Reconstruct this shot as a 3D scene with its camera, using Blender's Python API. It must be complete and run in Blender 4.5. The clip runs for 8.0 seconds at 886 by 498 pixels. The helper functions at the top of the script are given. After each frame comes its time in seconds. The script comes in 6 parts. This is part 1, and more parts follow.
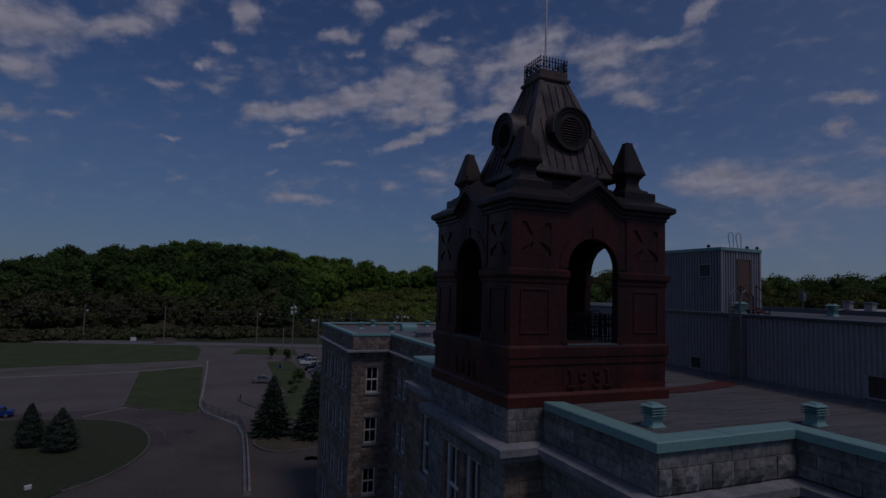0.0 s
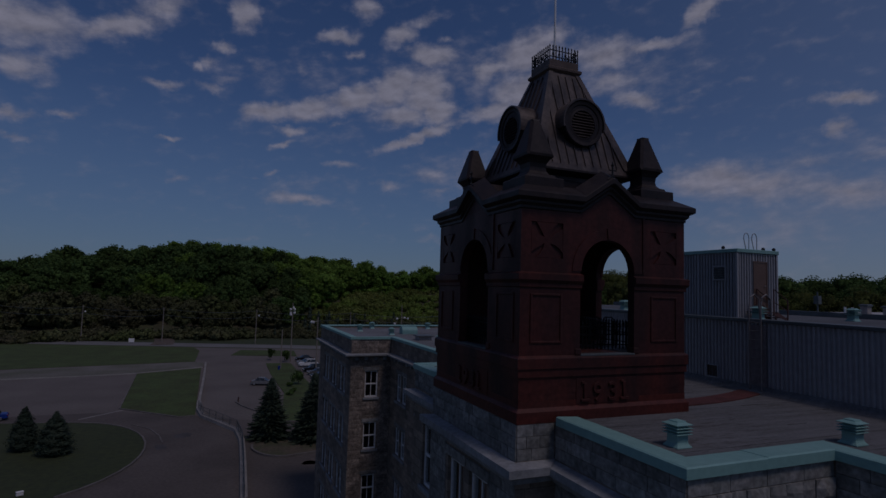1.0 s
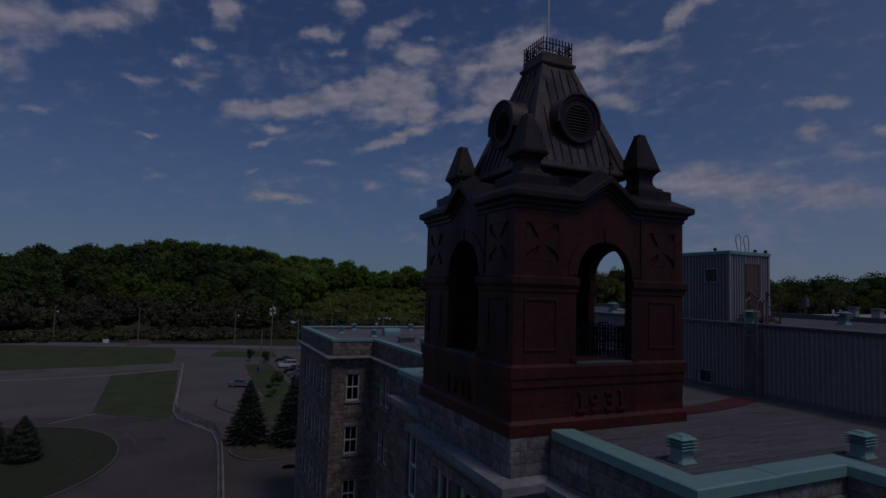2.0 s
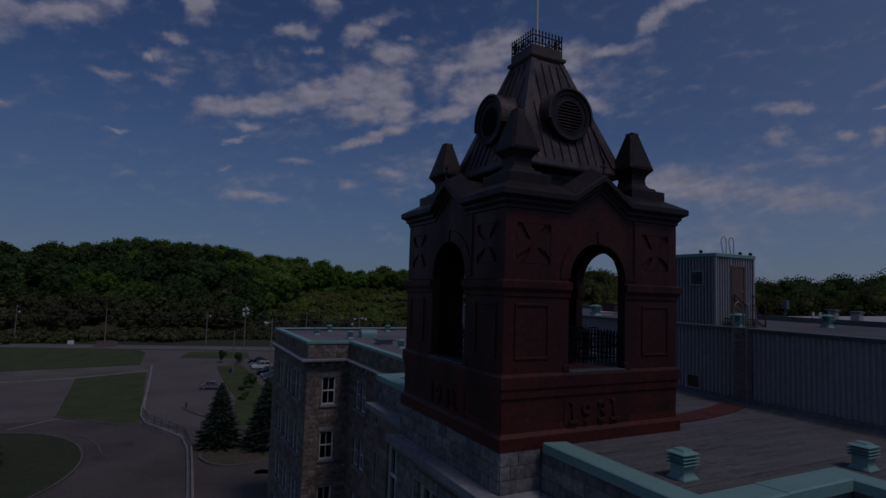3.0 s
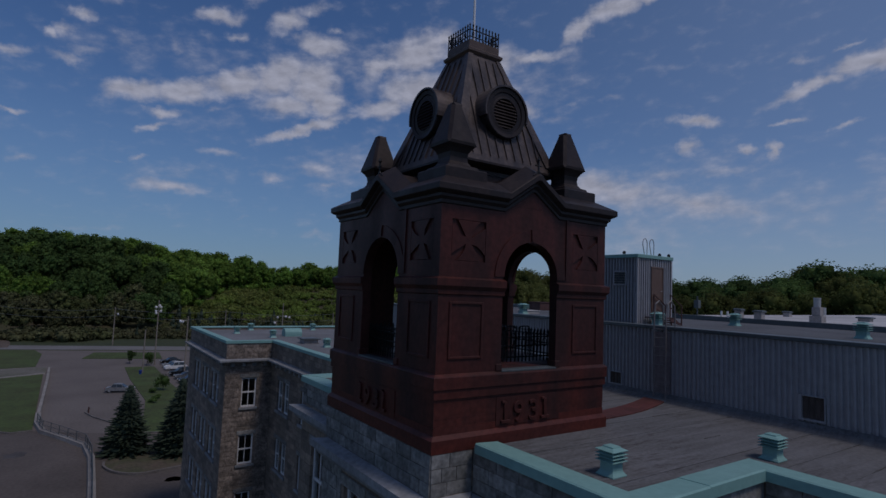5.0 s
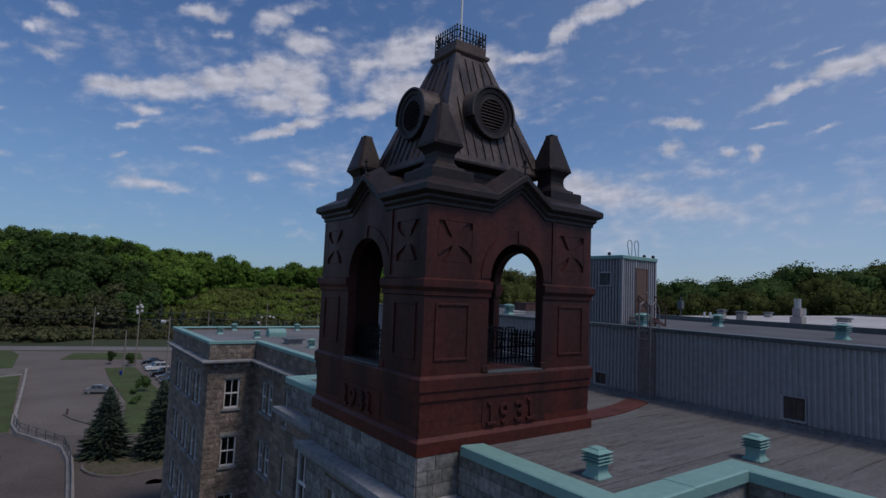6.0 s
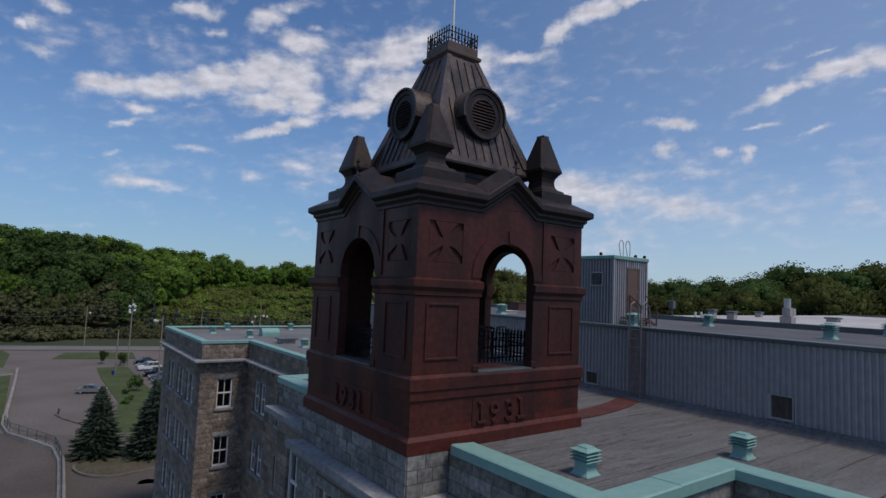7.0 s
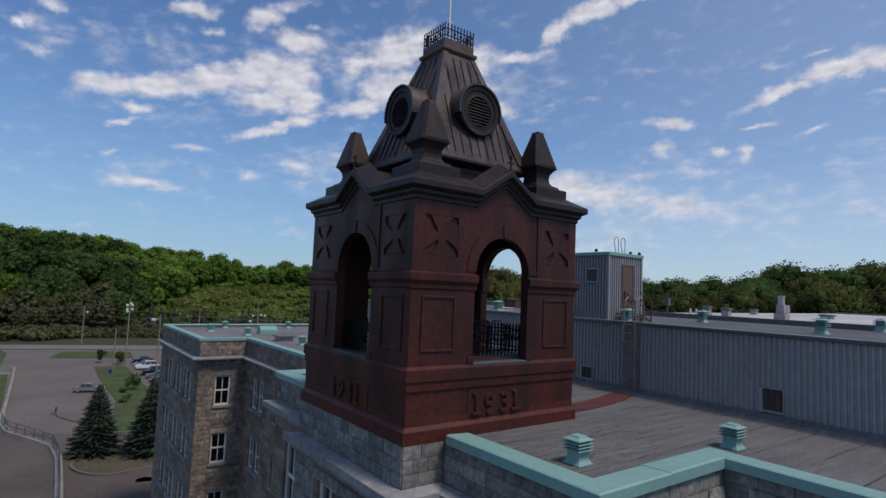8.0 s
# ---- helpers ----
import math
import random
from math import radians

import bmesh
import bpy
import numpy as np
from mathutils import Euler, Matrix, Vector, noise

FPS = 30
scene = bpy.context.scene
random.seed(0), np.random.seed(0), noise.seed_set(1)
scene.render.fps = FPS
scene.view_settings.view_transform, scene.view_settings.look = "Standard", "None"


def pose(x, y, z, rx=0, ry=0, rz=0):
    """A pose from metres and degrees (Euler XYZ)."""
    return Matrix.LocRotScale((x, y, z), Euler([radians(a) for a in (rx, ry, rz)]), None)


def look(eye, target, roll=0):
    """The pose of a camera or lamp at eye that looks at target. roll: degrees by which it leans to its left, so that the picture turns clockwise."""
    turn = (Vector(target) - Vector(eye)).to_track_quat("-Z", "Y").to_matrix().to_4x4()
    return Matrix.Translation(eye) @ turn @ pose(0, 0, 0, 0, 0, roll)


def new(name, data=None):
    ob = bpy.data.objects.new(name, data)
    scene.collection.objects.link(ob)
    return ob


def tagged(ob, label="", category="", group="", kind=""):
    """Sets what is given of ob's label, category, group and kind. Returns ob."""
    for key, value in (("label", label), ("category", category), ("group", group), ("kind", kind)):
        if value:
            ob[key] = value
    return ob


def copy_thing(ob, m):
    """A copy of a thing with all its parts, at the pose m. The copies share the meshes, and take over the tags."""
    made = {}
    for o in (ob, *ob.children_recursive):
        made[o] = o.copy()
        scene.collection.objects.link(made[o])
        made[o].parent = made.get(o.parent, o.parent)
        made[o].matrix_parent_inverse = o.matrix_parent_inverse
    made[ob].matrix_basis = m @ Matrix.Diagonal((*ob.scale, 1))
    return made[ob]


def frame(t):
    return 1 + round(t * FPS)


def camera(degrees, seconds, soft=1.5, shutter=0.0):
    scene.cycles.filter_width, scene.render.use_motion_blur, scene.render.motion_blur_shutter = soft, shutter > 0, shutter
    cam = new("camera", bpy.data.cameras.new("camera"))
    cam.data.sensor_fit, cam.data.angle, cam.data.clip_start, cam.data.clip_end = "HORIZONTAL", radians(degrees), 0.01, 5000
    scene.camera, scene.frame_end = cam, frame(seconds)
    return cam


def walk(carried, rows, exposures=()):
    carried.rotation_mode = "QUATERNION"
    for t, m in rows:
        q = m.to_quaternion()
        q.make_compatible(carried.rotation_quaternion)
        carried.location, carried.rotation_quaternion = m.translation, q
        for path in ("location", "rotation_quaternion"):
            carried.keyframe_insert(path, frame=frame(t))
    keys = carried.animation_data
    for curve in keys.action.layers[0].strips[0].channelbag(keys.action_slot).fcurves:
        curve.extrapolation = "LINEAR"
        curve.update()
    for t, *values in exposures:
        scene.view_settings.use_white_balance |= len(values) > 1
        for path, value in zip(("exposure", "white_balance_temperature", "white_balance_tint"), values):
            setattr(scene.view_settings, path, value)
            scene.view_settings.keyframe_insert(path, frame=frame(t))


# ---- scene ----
cam = camera(78.0, 8.0, soft=1.5)
PATH = [
    (0, (-6.309, -11.349, 19.808), (-2.536, -2.117, 20.533), 1.69),
    (0.5, (-6.158, -10.846, 19.865), (-2.390, -1.612, 20.594), 1.71),
    (1, (-6.011, -10.392, 19.922), (-2.233, -1.162, 20.656), 1.68),
    (1.5, (-5.925, -10.016, 19.970), (-2.038, -0.832, 20.706), 1.72),
    (3, (-5.723, -8.869, 20.108), (-1.251, 0.044, 20.856), 1.84),
    (3.5, (-5.693, -8.640, 20.130), (-1.010, 0.163, 20.888), 2.01),
    (4, (-5.640, -8.565, 20.114), (-0.503, -0.020, 20.882), 2.20),
    (4.5, (-5.649, -8.537, 20.092), (-0.225, -0.171, 20.853), 2.23),
    (6, (-5.624, -8.439, 20.118), (0.196, -0.344, 20.891), 2.36),
    (6.5, (-5.599, -8.473, 20.150), (0.267, -0.412, 20.916), 2.37),
    (7, (-5.600, -8.529, 20.126), (0.302, -0.494, 20.895), 2.42),
    (7.5, (-5.599, -8.599, 20.071), (0.314, -0.571, 20.838), 2.41),
    (8, (-5.653, -8.691, 19.996), (0.280, -0.677, 20.760), 2.44),
]
EXPOSURES = [(0, -2.33, 6300, 29), (1.0, -2.38, 6300, 29), (1.5, -2.42, 6300, 29), (3.0, -2.33, 6300, 29), (3.5, -2.22, 6350, 27), (4.0, -1.99, 6250, 24), (4.5, -1.65, 6280, 22), (6.0, -0.74, 6700, 18), (6.5, -0.5, 6900, 17), (7.0, -0.37, 7050, 16), (7.5, -0.27, 7150, 16), (8.0, -0.22, 7150, 16)]
walk(cam, [(t, look(eye, target, roll)) for t, eye, target, roll in PATH], EXPOSURES)

# ---- sky and sun ----
SUN_AZ, SUN_EL = 163.0, 62.0   # degrees clockwise from +y, and above the horizon
# each cloud: azimuth, elevation, half length and half thickness in degrees, lean, density
VEILS = [(22.4, 21.6, 11.3, 4.5, 12, 0.33), (24.7, 12.5, 8.9, 3.1, 9, 0.36), (8.6, 20.7, 13.8, 2.9, 5, 0.25), (1.4, 20.4, 7.5, 2.8, 4, 0.22),
    (42.8, 21.2, 9.4, 3.8, -2, 0.28), (61.3, 13.1, 7.4, 2.4, -4, 0.26), (10.5, 15.6, 11.7, 2.1, 8, 0.22), (7.1, 9.9, 8.4, 2.0, 7, 0.24),
    (53.0, 6.5, 9.0, 4.0, 0, 0.34), (66.0, 8.5, 10.0, 3.6, -3, 0.30), (78.0, 10.5, 9.0, 4.0, -3, 0.30)]
WEST_BANK = [(-16.6, 20.4, 5.2, 2.4, 7, 0.90), (-16.7, 17.1, 2.9, 1.4, 3, 0.80), (-9.7, 22.1, 4.6, 1.3, 21, 0.95), (-6.2, 24.3, 3.5, 1.2, 12, 0.75),
    (0.9, 25.3, 1.9, 1.7, -19, 0.95), (-0.5, 22.3, 1.4, 0.6, 2, 0.75), (-2.7, 20.0, 1.0, 0.5, 10, 0.70), (-5.8, 18.0, 2.5, 0.5, 5, 0.60),
    (-1.6, 18.5, 2.0, 0.5, 4, 0.55), (-16.8, 13.2, 1.8, 0.6, 6, 0.70), (-13.2, 13.9, 1.3, 0.4, 8, 0.60), (-16.5, 11.6, 1.9, 0.4, 5, 0.50),
    (-5.2, 13.3, 1.0, 0.3, 8, 0.75), (-3.8, 9.7, 1.2, 0.4, 12, 0.40)]
HIGH_CLOUDS = [(13.3, 27.6, 1.6, 1.6, 5, 0.75), (10.2, 24.7, 2.4, 0.8, 8, 0.85), (17.0, 25.2, 2.1, 1.2, 27, 0.85), (19.4, 26.8, 2.3, 0.6, 13, 0.60),
    (12.6, 23.3, 1.3, 0.6, 11, 0.65), (21.5, 25.2, 1.0, 0.5, 8, 0.50), (-1.8, 20.5, 1.2, 0.7, 6, 0.62), (0.1, 19.3, 3.1, 0.6, 11, 0.38),
    (2.4, 20.8, 2.3, 1.0, -19, 0.36), (7.1, 21.3, 1.5, 1.2, -19, 0.40), (9.9, 22.5, 1.9, 0.9, -8, 0.30)]
MAIN_BANK = [(3.8, 16.8, 3.3, 1.1, 16, 0.95), (8.1, 17.7, 3.7, 1.2, 11, 1.00), (12.5, 18.9, 4.0, 1.4, 15, 1.00), (16.6, 20.3, 3.6, 2.0, 25, 1.10),
    (19.9, 20.0, 3.5, 2.8, -2, 1.10), (21.4, 18.2, 2.3, 1.7, 7, 1.10), (17.8, 17.8, 3.5, 1.3, 7, 0.90), (20.4, 23.6, 3.3, 1.2, 3, 0.95),
    (19.4, 15.7, 5.4, 0.6, 21, 0.95), (6.4, 15.5, 2.1, 0.5, 4, 0.80), (5.4, 14.0, 1.6, 0.5, 27, 0.70), (10.6, 16.4, 2.5, 0.4, 10, 0.40)]
TOWER_BANK = [(27.0, 22.5, 3.3, 1.5, 24, 0.85), (30.8, 23.9, 4.5, 2.3, 21, 0.95), (30.4, 20.3, 4.5, 2.1, 17, 1.00), (27.2, 18.6, 3.7, 1.2, 12, 0.95),
    (33.5, 25.6, 2.2, 1.4, 11, 0.80), (38.5, 23.3, 4.2, 1.9, 1, 0.90), (43.0, 23.7, 4.4, 0.7, 8, 0.80), (41.4, 18.8, 2.7, 0.9, -11, 0.80),
    (39.2, 20.7, 3.6, 1.6, 1, 0.70), (45.3, 17.7, 2.4, 0.7, -8, 0.35), (47.3, 19.1, 1.2, 0.3, -1, 0.35)]
LOW_CLOUDS = [(7.2, 8.8, 3.7, 0.8, 2, 0.72), (4.7, 11.2, 1.0, 0.3, 9, 0.50), (11.4, 12.5, 2.2, 0.5, 4, 0.50), (2.7, 10.4, 1.4, 0.2, 6, 0.42),
    (20.7, 11.8, 3.4, 1.3, 10, 0.50), (15.9, 10.5, 1.8, 0.6, 6, 0.48), (21.4, 10.2, 2.8, 0.6, 5, 0.46), (22.9, 13.7, 2.3, 0.7, 5, 0.30),
    (20.9, 5.3, 3.1, 0.5, 4, 0.35), (13.6, 6.6, 1.3, 0.3, 5, 0.30), (0.7, 4.3, 3.3, 0.3, 6, 0.25), (8.4, 10.6, 1.9, 0.4, 8, 0.28)]
EAST_CLOUDS = [(47.7, 26.1, 2.5, 1.0, 32, 1.00), (51.4, 27.6, 3.8, 1.0, 11, 1.00), (54.8, 28.2, 2.7, 0.5, 2, 0.80), (59.2, 17.1, 2.5, 0.7, -7, 0.95),
    (66.9, 16.0, 1.8, 0.3, -1, 0.65), (70.8, 15.3, 1.3, 0.3, 9, 0.60), (58.5, 14.5, 1.4, 0.9, -23, 0.70), (63.0, 14.0, 1.0, 0.6, -4, 0.75),
    (65.3, 13.7, 0.8, 1.1, -5, 0.85), (62.0, 12.1, 3.8, 0.7, 3, 0.42), (57.1, 21.7, 1.9, 0.6, -5, 0.25), (51.3, 19.4, 1.5, 0.4, -3, 0.35),
    (57.6, 18.5, 1.8, 0.4, -5, 0.30), (67.6, 20.8, 2.1, 0.4, 4, 0.40)]
EAST_BANK = [(68.5, 18.7, 4.1, 0.7, 16, 0.95), (72.5, 20.0, 3.4, 0.9, 7, 1.00), (76.0, 20.4, 2.8, 1.1, -4, 1.00), (80.1, 20.5, 2.7, 1.1, -3, 0.90),
    (70.9, 21.4, 1.8, 0.2, 14, 0.50), (75.5, 17.6, 1.1, 0.4, -11, 0.50), (52.4, 10.2, 6.7, 2.1, -5, 0.72), (59.3, 9.3, 6.8, 1.5, -8, 0.68),
    (49.5, 10.9, 5.6, 1.8, 0, 0.92), (64.0, 8.3, 2.8, 0.7, -6, 0.45), (74.7, 8.4, 3.0, 0.9, -6, 0.45), (56.1, 11.9, 4.2, 0.8, -5, 0.45)]
CLOUDS = VEILS + WEST_BANK + HIGH_CLOUDS + MAIN_BANK + TOWER_BANK + LOW_CLOUDS + EAST_CLOUDS + EAST_BANK


def sky():
    world = bpy.data.worlds.new("sky")
    scene.world = world
    world.use_nodes = True
    nt = world.node_tree
    nt.nodes.clear()
    N, L = nt.nodes.new, nt.links.new

    def calc(op, a, b=None, c=None):
        n = N("ShaderNodeMath")
        n.operation = op
        for i, v in enumerate((a, b, c)):
            if v is None:
                continue
            if isinstance(v, (int, float)):
                n.inputs[i].default_value = v
            else:
                L(v, n.inputs[i])
        return n.outputs[0]

    st = N("ShaderNodeTexSky")
    st.sky_type, st.sun_disc = "NISHITA", False
    st.sun_elevation, st.sun_rotation = radians(SUN_EL), radians(SUN_AZ)
    st.altitude, st.air_density, st.dust_density, st.ozone_density = 200, 1.0, 0.35, 3.0
    tc = N("ShaderNodeTexCoord")
    sep = N("ShaderNodeSeparateXYZ")
    L(tc.outputs["Generated"], sep.inputs[0])
    dx, dy, dz = sep.outputs
    az = calc("MULTIPLY", calc("ARCTAN2", dx, dy), 180 / math.pi)
    flat = calc("SQRT", calc("ADD", calc("MULTIPLY", dx, dx), calc("MULTIPLY", dy, dy)))
    rise = calc("DIVIDE", dz, calc("MAXIMUM", flat, 0.02))
    el = calc("MULTIPLY", calc("ARCTAN2", dz, flat), 180 / math.pi)
    comb = N("ShaderNodeCombineXYZ")
    L(az, comb.inputs[0])
    L(el, comb.inputs[1])

    def mapped(vec, at, turn, size):
        mp = N("ShaderNodeMapping")
        mp.vector_type = "TEXTURE"
        mp.inputs["Location"].default_value = (*at, 0)
        mp.inputs["Rotation"].default_value = (0, 0, radians(turn))
        mp.inputs["Scale"].default_value = (*size, 1)
        L(vec, mp.inputs[0])
        return mp.outputs[0]

    def vmath(op, a, b):
        n = N("ShaderNodeVectorMath")
        n.operation = op
        for s, q in zip(n.inputs, (a, b)):
            if isinstance(q, tuple):
                s.default_value = q
            elif q is not None:
                L(q, s)
        return n.outputs["Value"] if op == "LENGTH" else n.outputs[0]

    def cloud_noise(vec, scale, detail, rough):
        n = N("ShaderNodeTexNoise")
        n.inputs["Scale"].default_value, n.inputs["Detail"].default_value, n.inputs["Roughness"].default_value = scale, detail, rough
        L(vec, n.inputs["Vector"])
        return n

    # ragged edges: the outlines are pushed about by noise, and billows swell inside them
    warp = vmath("MULTIPLY", vmath("SUBTRACT", cloud_noise(comb.outputs[0], .34, 5, .6).outputs["Color"], (.5, .5, .5)), (4.2, 2.2, 0))
    pushed = vmath("ADD", comb.outputs[0], warp)
    squeezed = mapped(comb.outputs[0], (0, 0), 6, (1.5, .8))
    fine = cloud_noise(squeezed, .62, 8, .56).outputs["Fac"]
    above = cloud_noise(vmath("ADD", squeezed, (.25, .55, 0)), .62, 5, .55).outputs["Fac"]
    cover = None
    for a, e, wa, we, lean, dense in CLOUDS:
        puff = N("ShaderNodeTexGradient")
        puff.gradient_type = "SPHERICAL"
        puff.texture_mapping.vector_type = "TEXTURE"
        puff.texture_mapping.translation = (a, e, 0)
        puff.texture_mapping.rotation = (0, 0, radians(lean))
        puff.texture_mapping.scale = (wa * 1.3, we * 1.3, 1)
        L(pushed, puff.inputs[0])
        g = calc("MULTIPLY", puff.outputs["Fac"], dense)
        cover = g if cover is None else calc("MAXIMUM", cover, g)
    # on the other sides and overhead the same broken cloud goes on
    side = calc("GREATER_THAN", calc("ABSOLUTE", calc("SUBTRACT", az, 30)), 54)
    high = calc("GREATER_THAN", el, 32)
    rest = calc("MULTIPLY", calc("MAXIMUM", side, high), calc("MULTIPLY", calc("GREATER_THAN", dz, 0), .22))
    thin = calc("MULTIPLY", calc("GREATER_THAN", el, 5), .065)
    cover = calc("MAXIMUM", calc("MAXIMUM", cover, rest), thin)
    dens = calc("ADD", calc("MULTIPLY_ADD", cover, 1.45, -.06), calc("MULTIPLY", calc("SUBTRACT", fine, .5), 1.2))
    ramp = N("ShaderNodeMapRange")
    ramp.interpolation_type = "SMOOTHSTEP"
    ramp.inputs["From Min"].default_value, ramp.inputs["From Max"].default_value = .0, 1.08
    L(dens, ramp.inputs["Value"])
    fac = calc("MULTIPLY", ramp.outputs[0], .88)
    # thin veil of haze towards the horizon
    haze = N("ShaderNodeMapRange")
    haze.interpolation_type = "SMOOTHSTEP"
    for k, v in (("From Min", 0.0), ("From Max", .40), ("To Min", .55), ("To Max", 0.0)):
        haze.inputs[k].default_value = v
    L(rise, haze.inputs["Value"])

    def mix(f, a, b):
        n = N("ShaderNodeMix")
        n.data_type = "RGBA"
        L(f, n.inputs[0])
        for v, s in ((a, n.inputs[6]), (b, n.inputs[7])):
            if isinstance(v, tuple):
                s.default_value = v
            else:
                L(v, s)
        return n.outputs[2]

    deep = N("ShaderNodeVectorMath")
    deep.operation = "MULTIPLY"
    deep.inputs[1].default_value = BLUE
    L(st.outputs[0], deep.inputs[0])
    sunward = N("ShaderNodeMapRange")
    sunward.interpolation_type = "SMOOTHSTEP"
    sunward.inputs["From Min"].default_value, sunward.inputs["From Max"].default_value = 15, 75
    L(az, sunward.inputs["Value"])
    veil = calc("MAXIMUM", haze.outputs[0], calc("MULTIPLY", sunward.outputs[0], .23))
    hazed = mix(veil, deep.outputs[0], mix(sunward.outputs[0], HAZE, HAZE_SUN))
    # billows are lit from above and greyer beneath
    shade = calc("ADD", calc("MULTIPLY_ADD", calc("SUBTRACT", fine, above), .55, .72), calc("MULTIPLY", fine, .36))
    lit = N("ShaderNodeVectorMath")
    lit.operation = "SCALE"
    lit.inputs[0].default_value = CLOUD_WHITE
    L(shade, lit.inputs["Scale"])
    total = mix(fac, hazed, lit.outputs[0])
    bg, out = N("ShaderNodeBackground"), N("ShaderNodeOutputWorld")
    bg.inputs["Strength"].default_value = SKY
    L(total, bg.inputs["Color"])
    L(bg.outputs[0], out.inputs[0])


SKY, BLUE, HAZE, HAZE_SUN, CLOUD_WHITE = 0.125, (.68, .95, 1.2), (2.05, 3.6, 5.6, 1), (4.15, 5.45, 7.05, 1), (6.5, 7.0, 7.95)
sky()
sun = new("sun", bpy.data.lights.new("sun", "SUN"))
sun.data.energy, sun.data.angle, sun.data.color = 2.7, radians(13.0), (1.0, .93, .84)
sa, se = radians(SUN_AZ), radians(SUN_EL)
sun.matrix_world = look((0, 0, 0), (-math.sin(sa) * math.cos(se), -math.cos(sa) * math.cos(se), -math.sin(se)))
sun.location = (60, -20, 120)


# ---- materials ----
def material(name, color, rough=.7, metal=0.0, vary=.25, grain=6.0, stain=.6, bump=.15, tint=None, island=0.0, each=0.0, spec=.5, brick=None, through_light=0.0, stretch=None, cell=None, relief=None, scuff=None):
    """Two scales of variation over the colour, fine relief; brick: (length, height, mortar colour) for coursed stone; island, each: variation from piece to piece."""
    m = bpy.data.materials.new(name)
    m.use_nodes = True
    nt = m.node_tree
    N, L = nt.nodes.new, nt.links.new
    b = nt.nodes["Principled BSDF"]
    b.inputs["Roughness"].default_value, b.inputs["Metallic"].default_value = rough, metal
    b.inputs["Specular IOR Level"].default_value = spec
    geo = N("ShaderNodeNewGeometry")

    def noise_at(scale, detail=5):
        n = N("ShaderNodeTexNoise")
        n.inputs["Scale"].default_value, n.inputs["Detail"].default_value = scale, detail
        L(geo.outputs["Position"], n.inputs["Vector"])
        return n.outputs["Fac"]

    def scaled(col, factor):
        n = N("ShaderNodeVectorMath")
        n.operation = "SCALE"
        L(col, n.inputs[0])
        L(factor, n.inputs["Scale"])
        return n.outputs[0]

    def span(v, lo, hi, a=.3, c=.7):
        n = N("ShaderNodeMapRange")
        for k, x in (("From Min", a), ("From Max", c), ("To Min", lo), ("To Max", hi)):
            n.inputs[k].default_value = x
        L(v, n.inputs["Value"])
        return n.outputs[0]

    fine, coarse = noise_at(grain), noise_at(stain, 4)
    if stretch:
        mp = N("ShaderNodeMapping")
        mp.inputs["Scale"].default_value = stretch
        L(geo.outputs["Position"], mp.inputs[0])
        for link in list(coarse.node.inputs["Vector"].links):
            nt.links.remove(link)
        L(mp.outputs[0], coarse.node.inputs["Vector"])
    mixer = N("ShaderNodeMix")
    mixer.data_type = "RGBA"
    mixer.inputs[6].default_value = (*color, 1)
    mixer.inputs[7].default_value = (*(tint or tuple(c * (1 - vary) for c in color)), 1)
    L(span(coarse, 0, 1, .35, .65), mixer.inputs[0])
    col = scaled(mixer.outputs[2], span(fine, 1 - vary, 1 + vary * .6))
    height = fine
    if brick:
        length, tall, mortar = brick
        sx = N("ShaderNodeSeparateXYZ")
        L(geo.outputs["Position"], sx.inputs[0])
        ad = N("ShaderNodeMath")
        L(sx.outputs[0], ad.inputs[0])
        L(sx.outputs[1], ad.inputs[1])
        cb = N("ShaderNodeCombineXYZ")
        L(ad.outputs[0], cb.inputs[0])
        L(sx.outputs[2], cb.inputs[1])
        bt = N("ShaderNodeTexBrick")
        bt.inputs["Scale"].default_value, bt.inputs["Brick Width"].default_value, bt.inputs["Row Height"].default_value = 1.0, length, tall
        bt.inputs["Mortar Size"].default_value, bt.inputs["Mortar Smooth"].default_value, bt.inputs["Bias"].default_value = .014, .3, 0
        bt.inputs["Color1"].default_value, bt.inputs["Color2"].default_value = (.62, .62, .62, 1), (1.25, 1.2, 1.12, 1)
        bt.inputs["Mortar"].default_value = (*mortar, 1)
        bt.squash, bt.squash_frequency, bt.offset = 1.35, 3, .42
        L(cb.outputs[0], bt.inputs["Vector"])
        mul = N("ShaderNodeMix")
        mul.data_type, mul.blend_type = "RGBA", "MULTIPLY"
        mul.inputs[0].default_value = 1
        L(col, mul.inputs[6])
        L(bt.outputs["Color"], mul.inputs[7])
        col = mul.outputs[2]
        sub = N("ShaderNodeMath")
        sub.operation = "MULTIPLY_ADD"
        L(bt.outputs["Fac"], sub.inputs[0])
        sub.inputs[1].default_value = -1.2
        L(fine, sub.inputs[2])
        height = sub.outputs[0]
    if scuff:
        along_x, across, amount = scuff
        mp = N("ShaderNodeMapping")
        mp.inputs["Scale"].default_value = (along_x, across, across)
        L(geo.outputs["Position"], mp.inputs[0])
        sn = N("ShaderNodeTexNoise")
        sn.inputs["Scale"].default_value, sn.inputs["Detail"].default_value, sn.inputs["Roughness"].default_value = 1.0, 6, .68
        L(mp.outputs[0], sn.inputs["Vector"])
        worn = N("ShaderNodeMix")
        worn.data_type, worn.blend_type = "RGBA", "MULTIPLY"
        worn.inputs[7].default_value = (.5, .45, .44, 1)
        patches = N("ShaderNodeMath")
        patches.operation = "MULTIPLY"
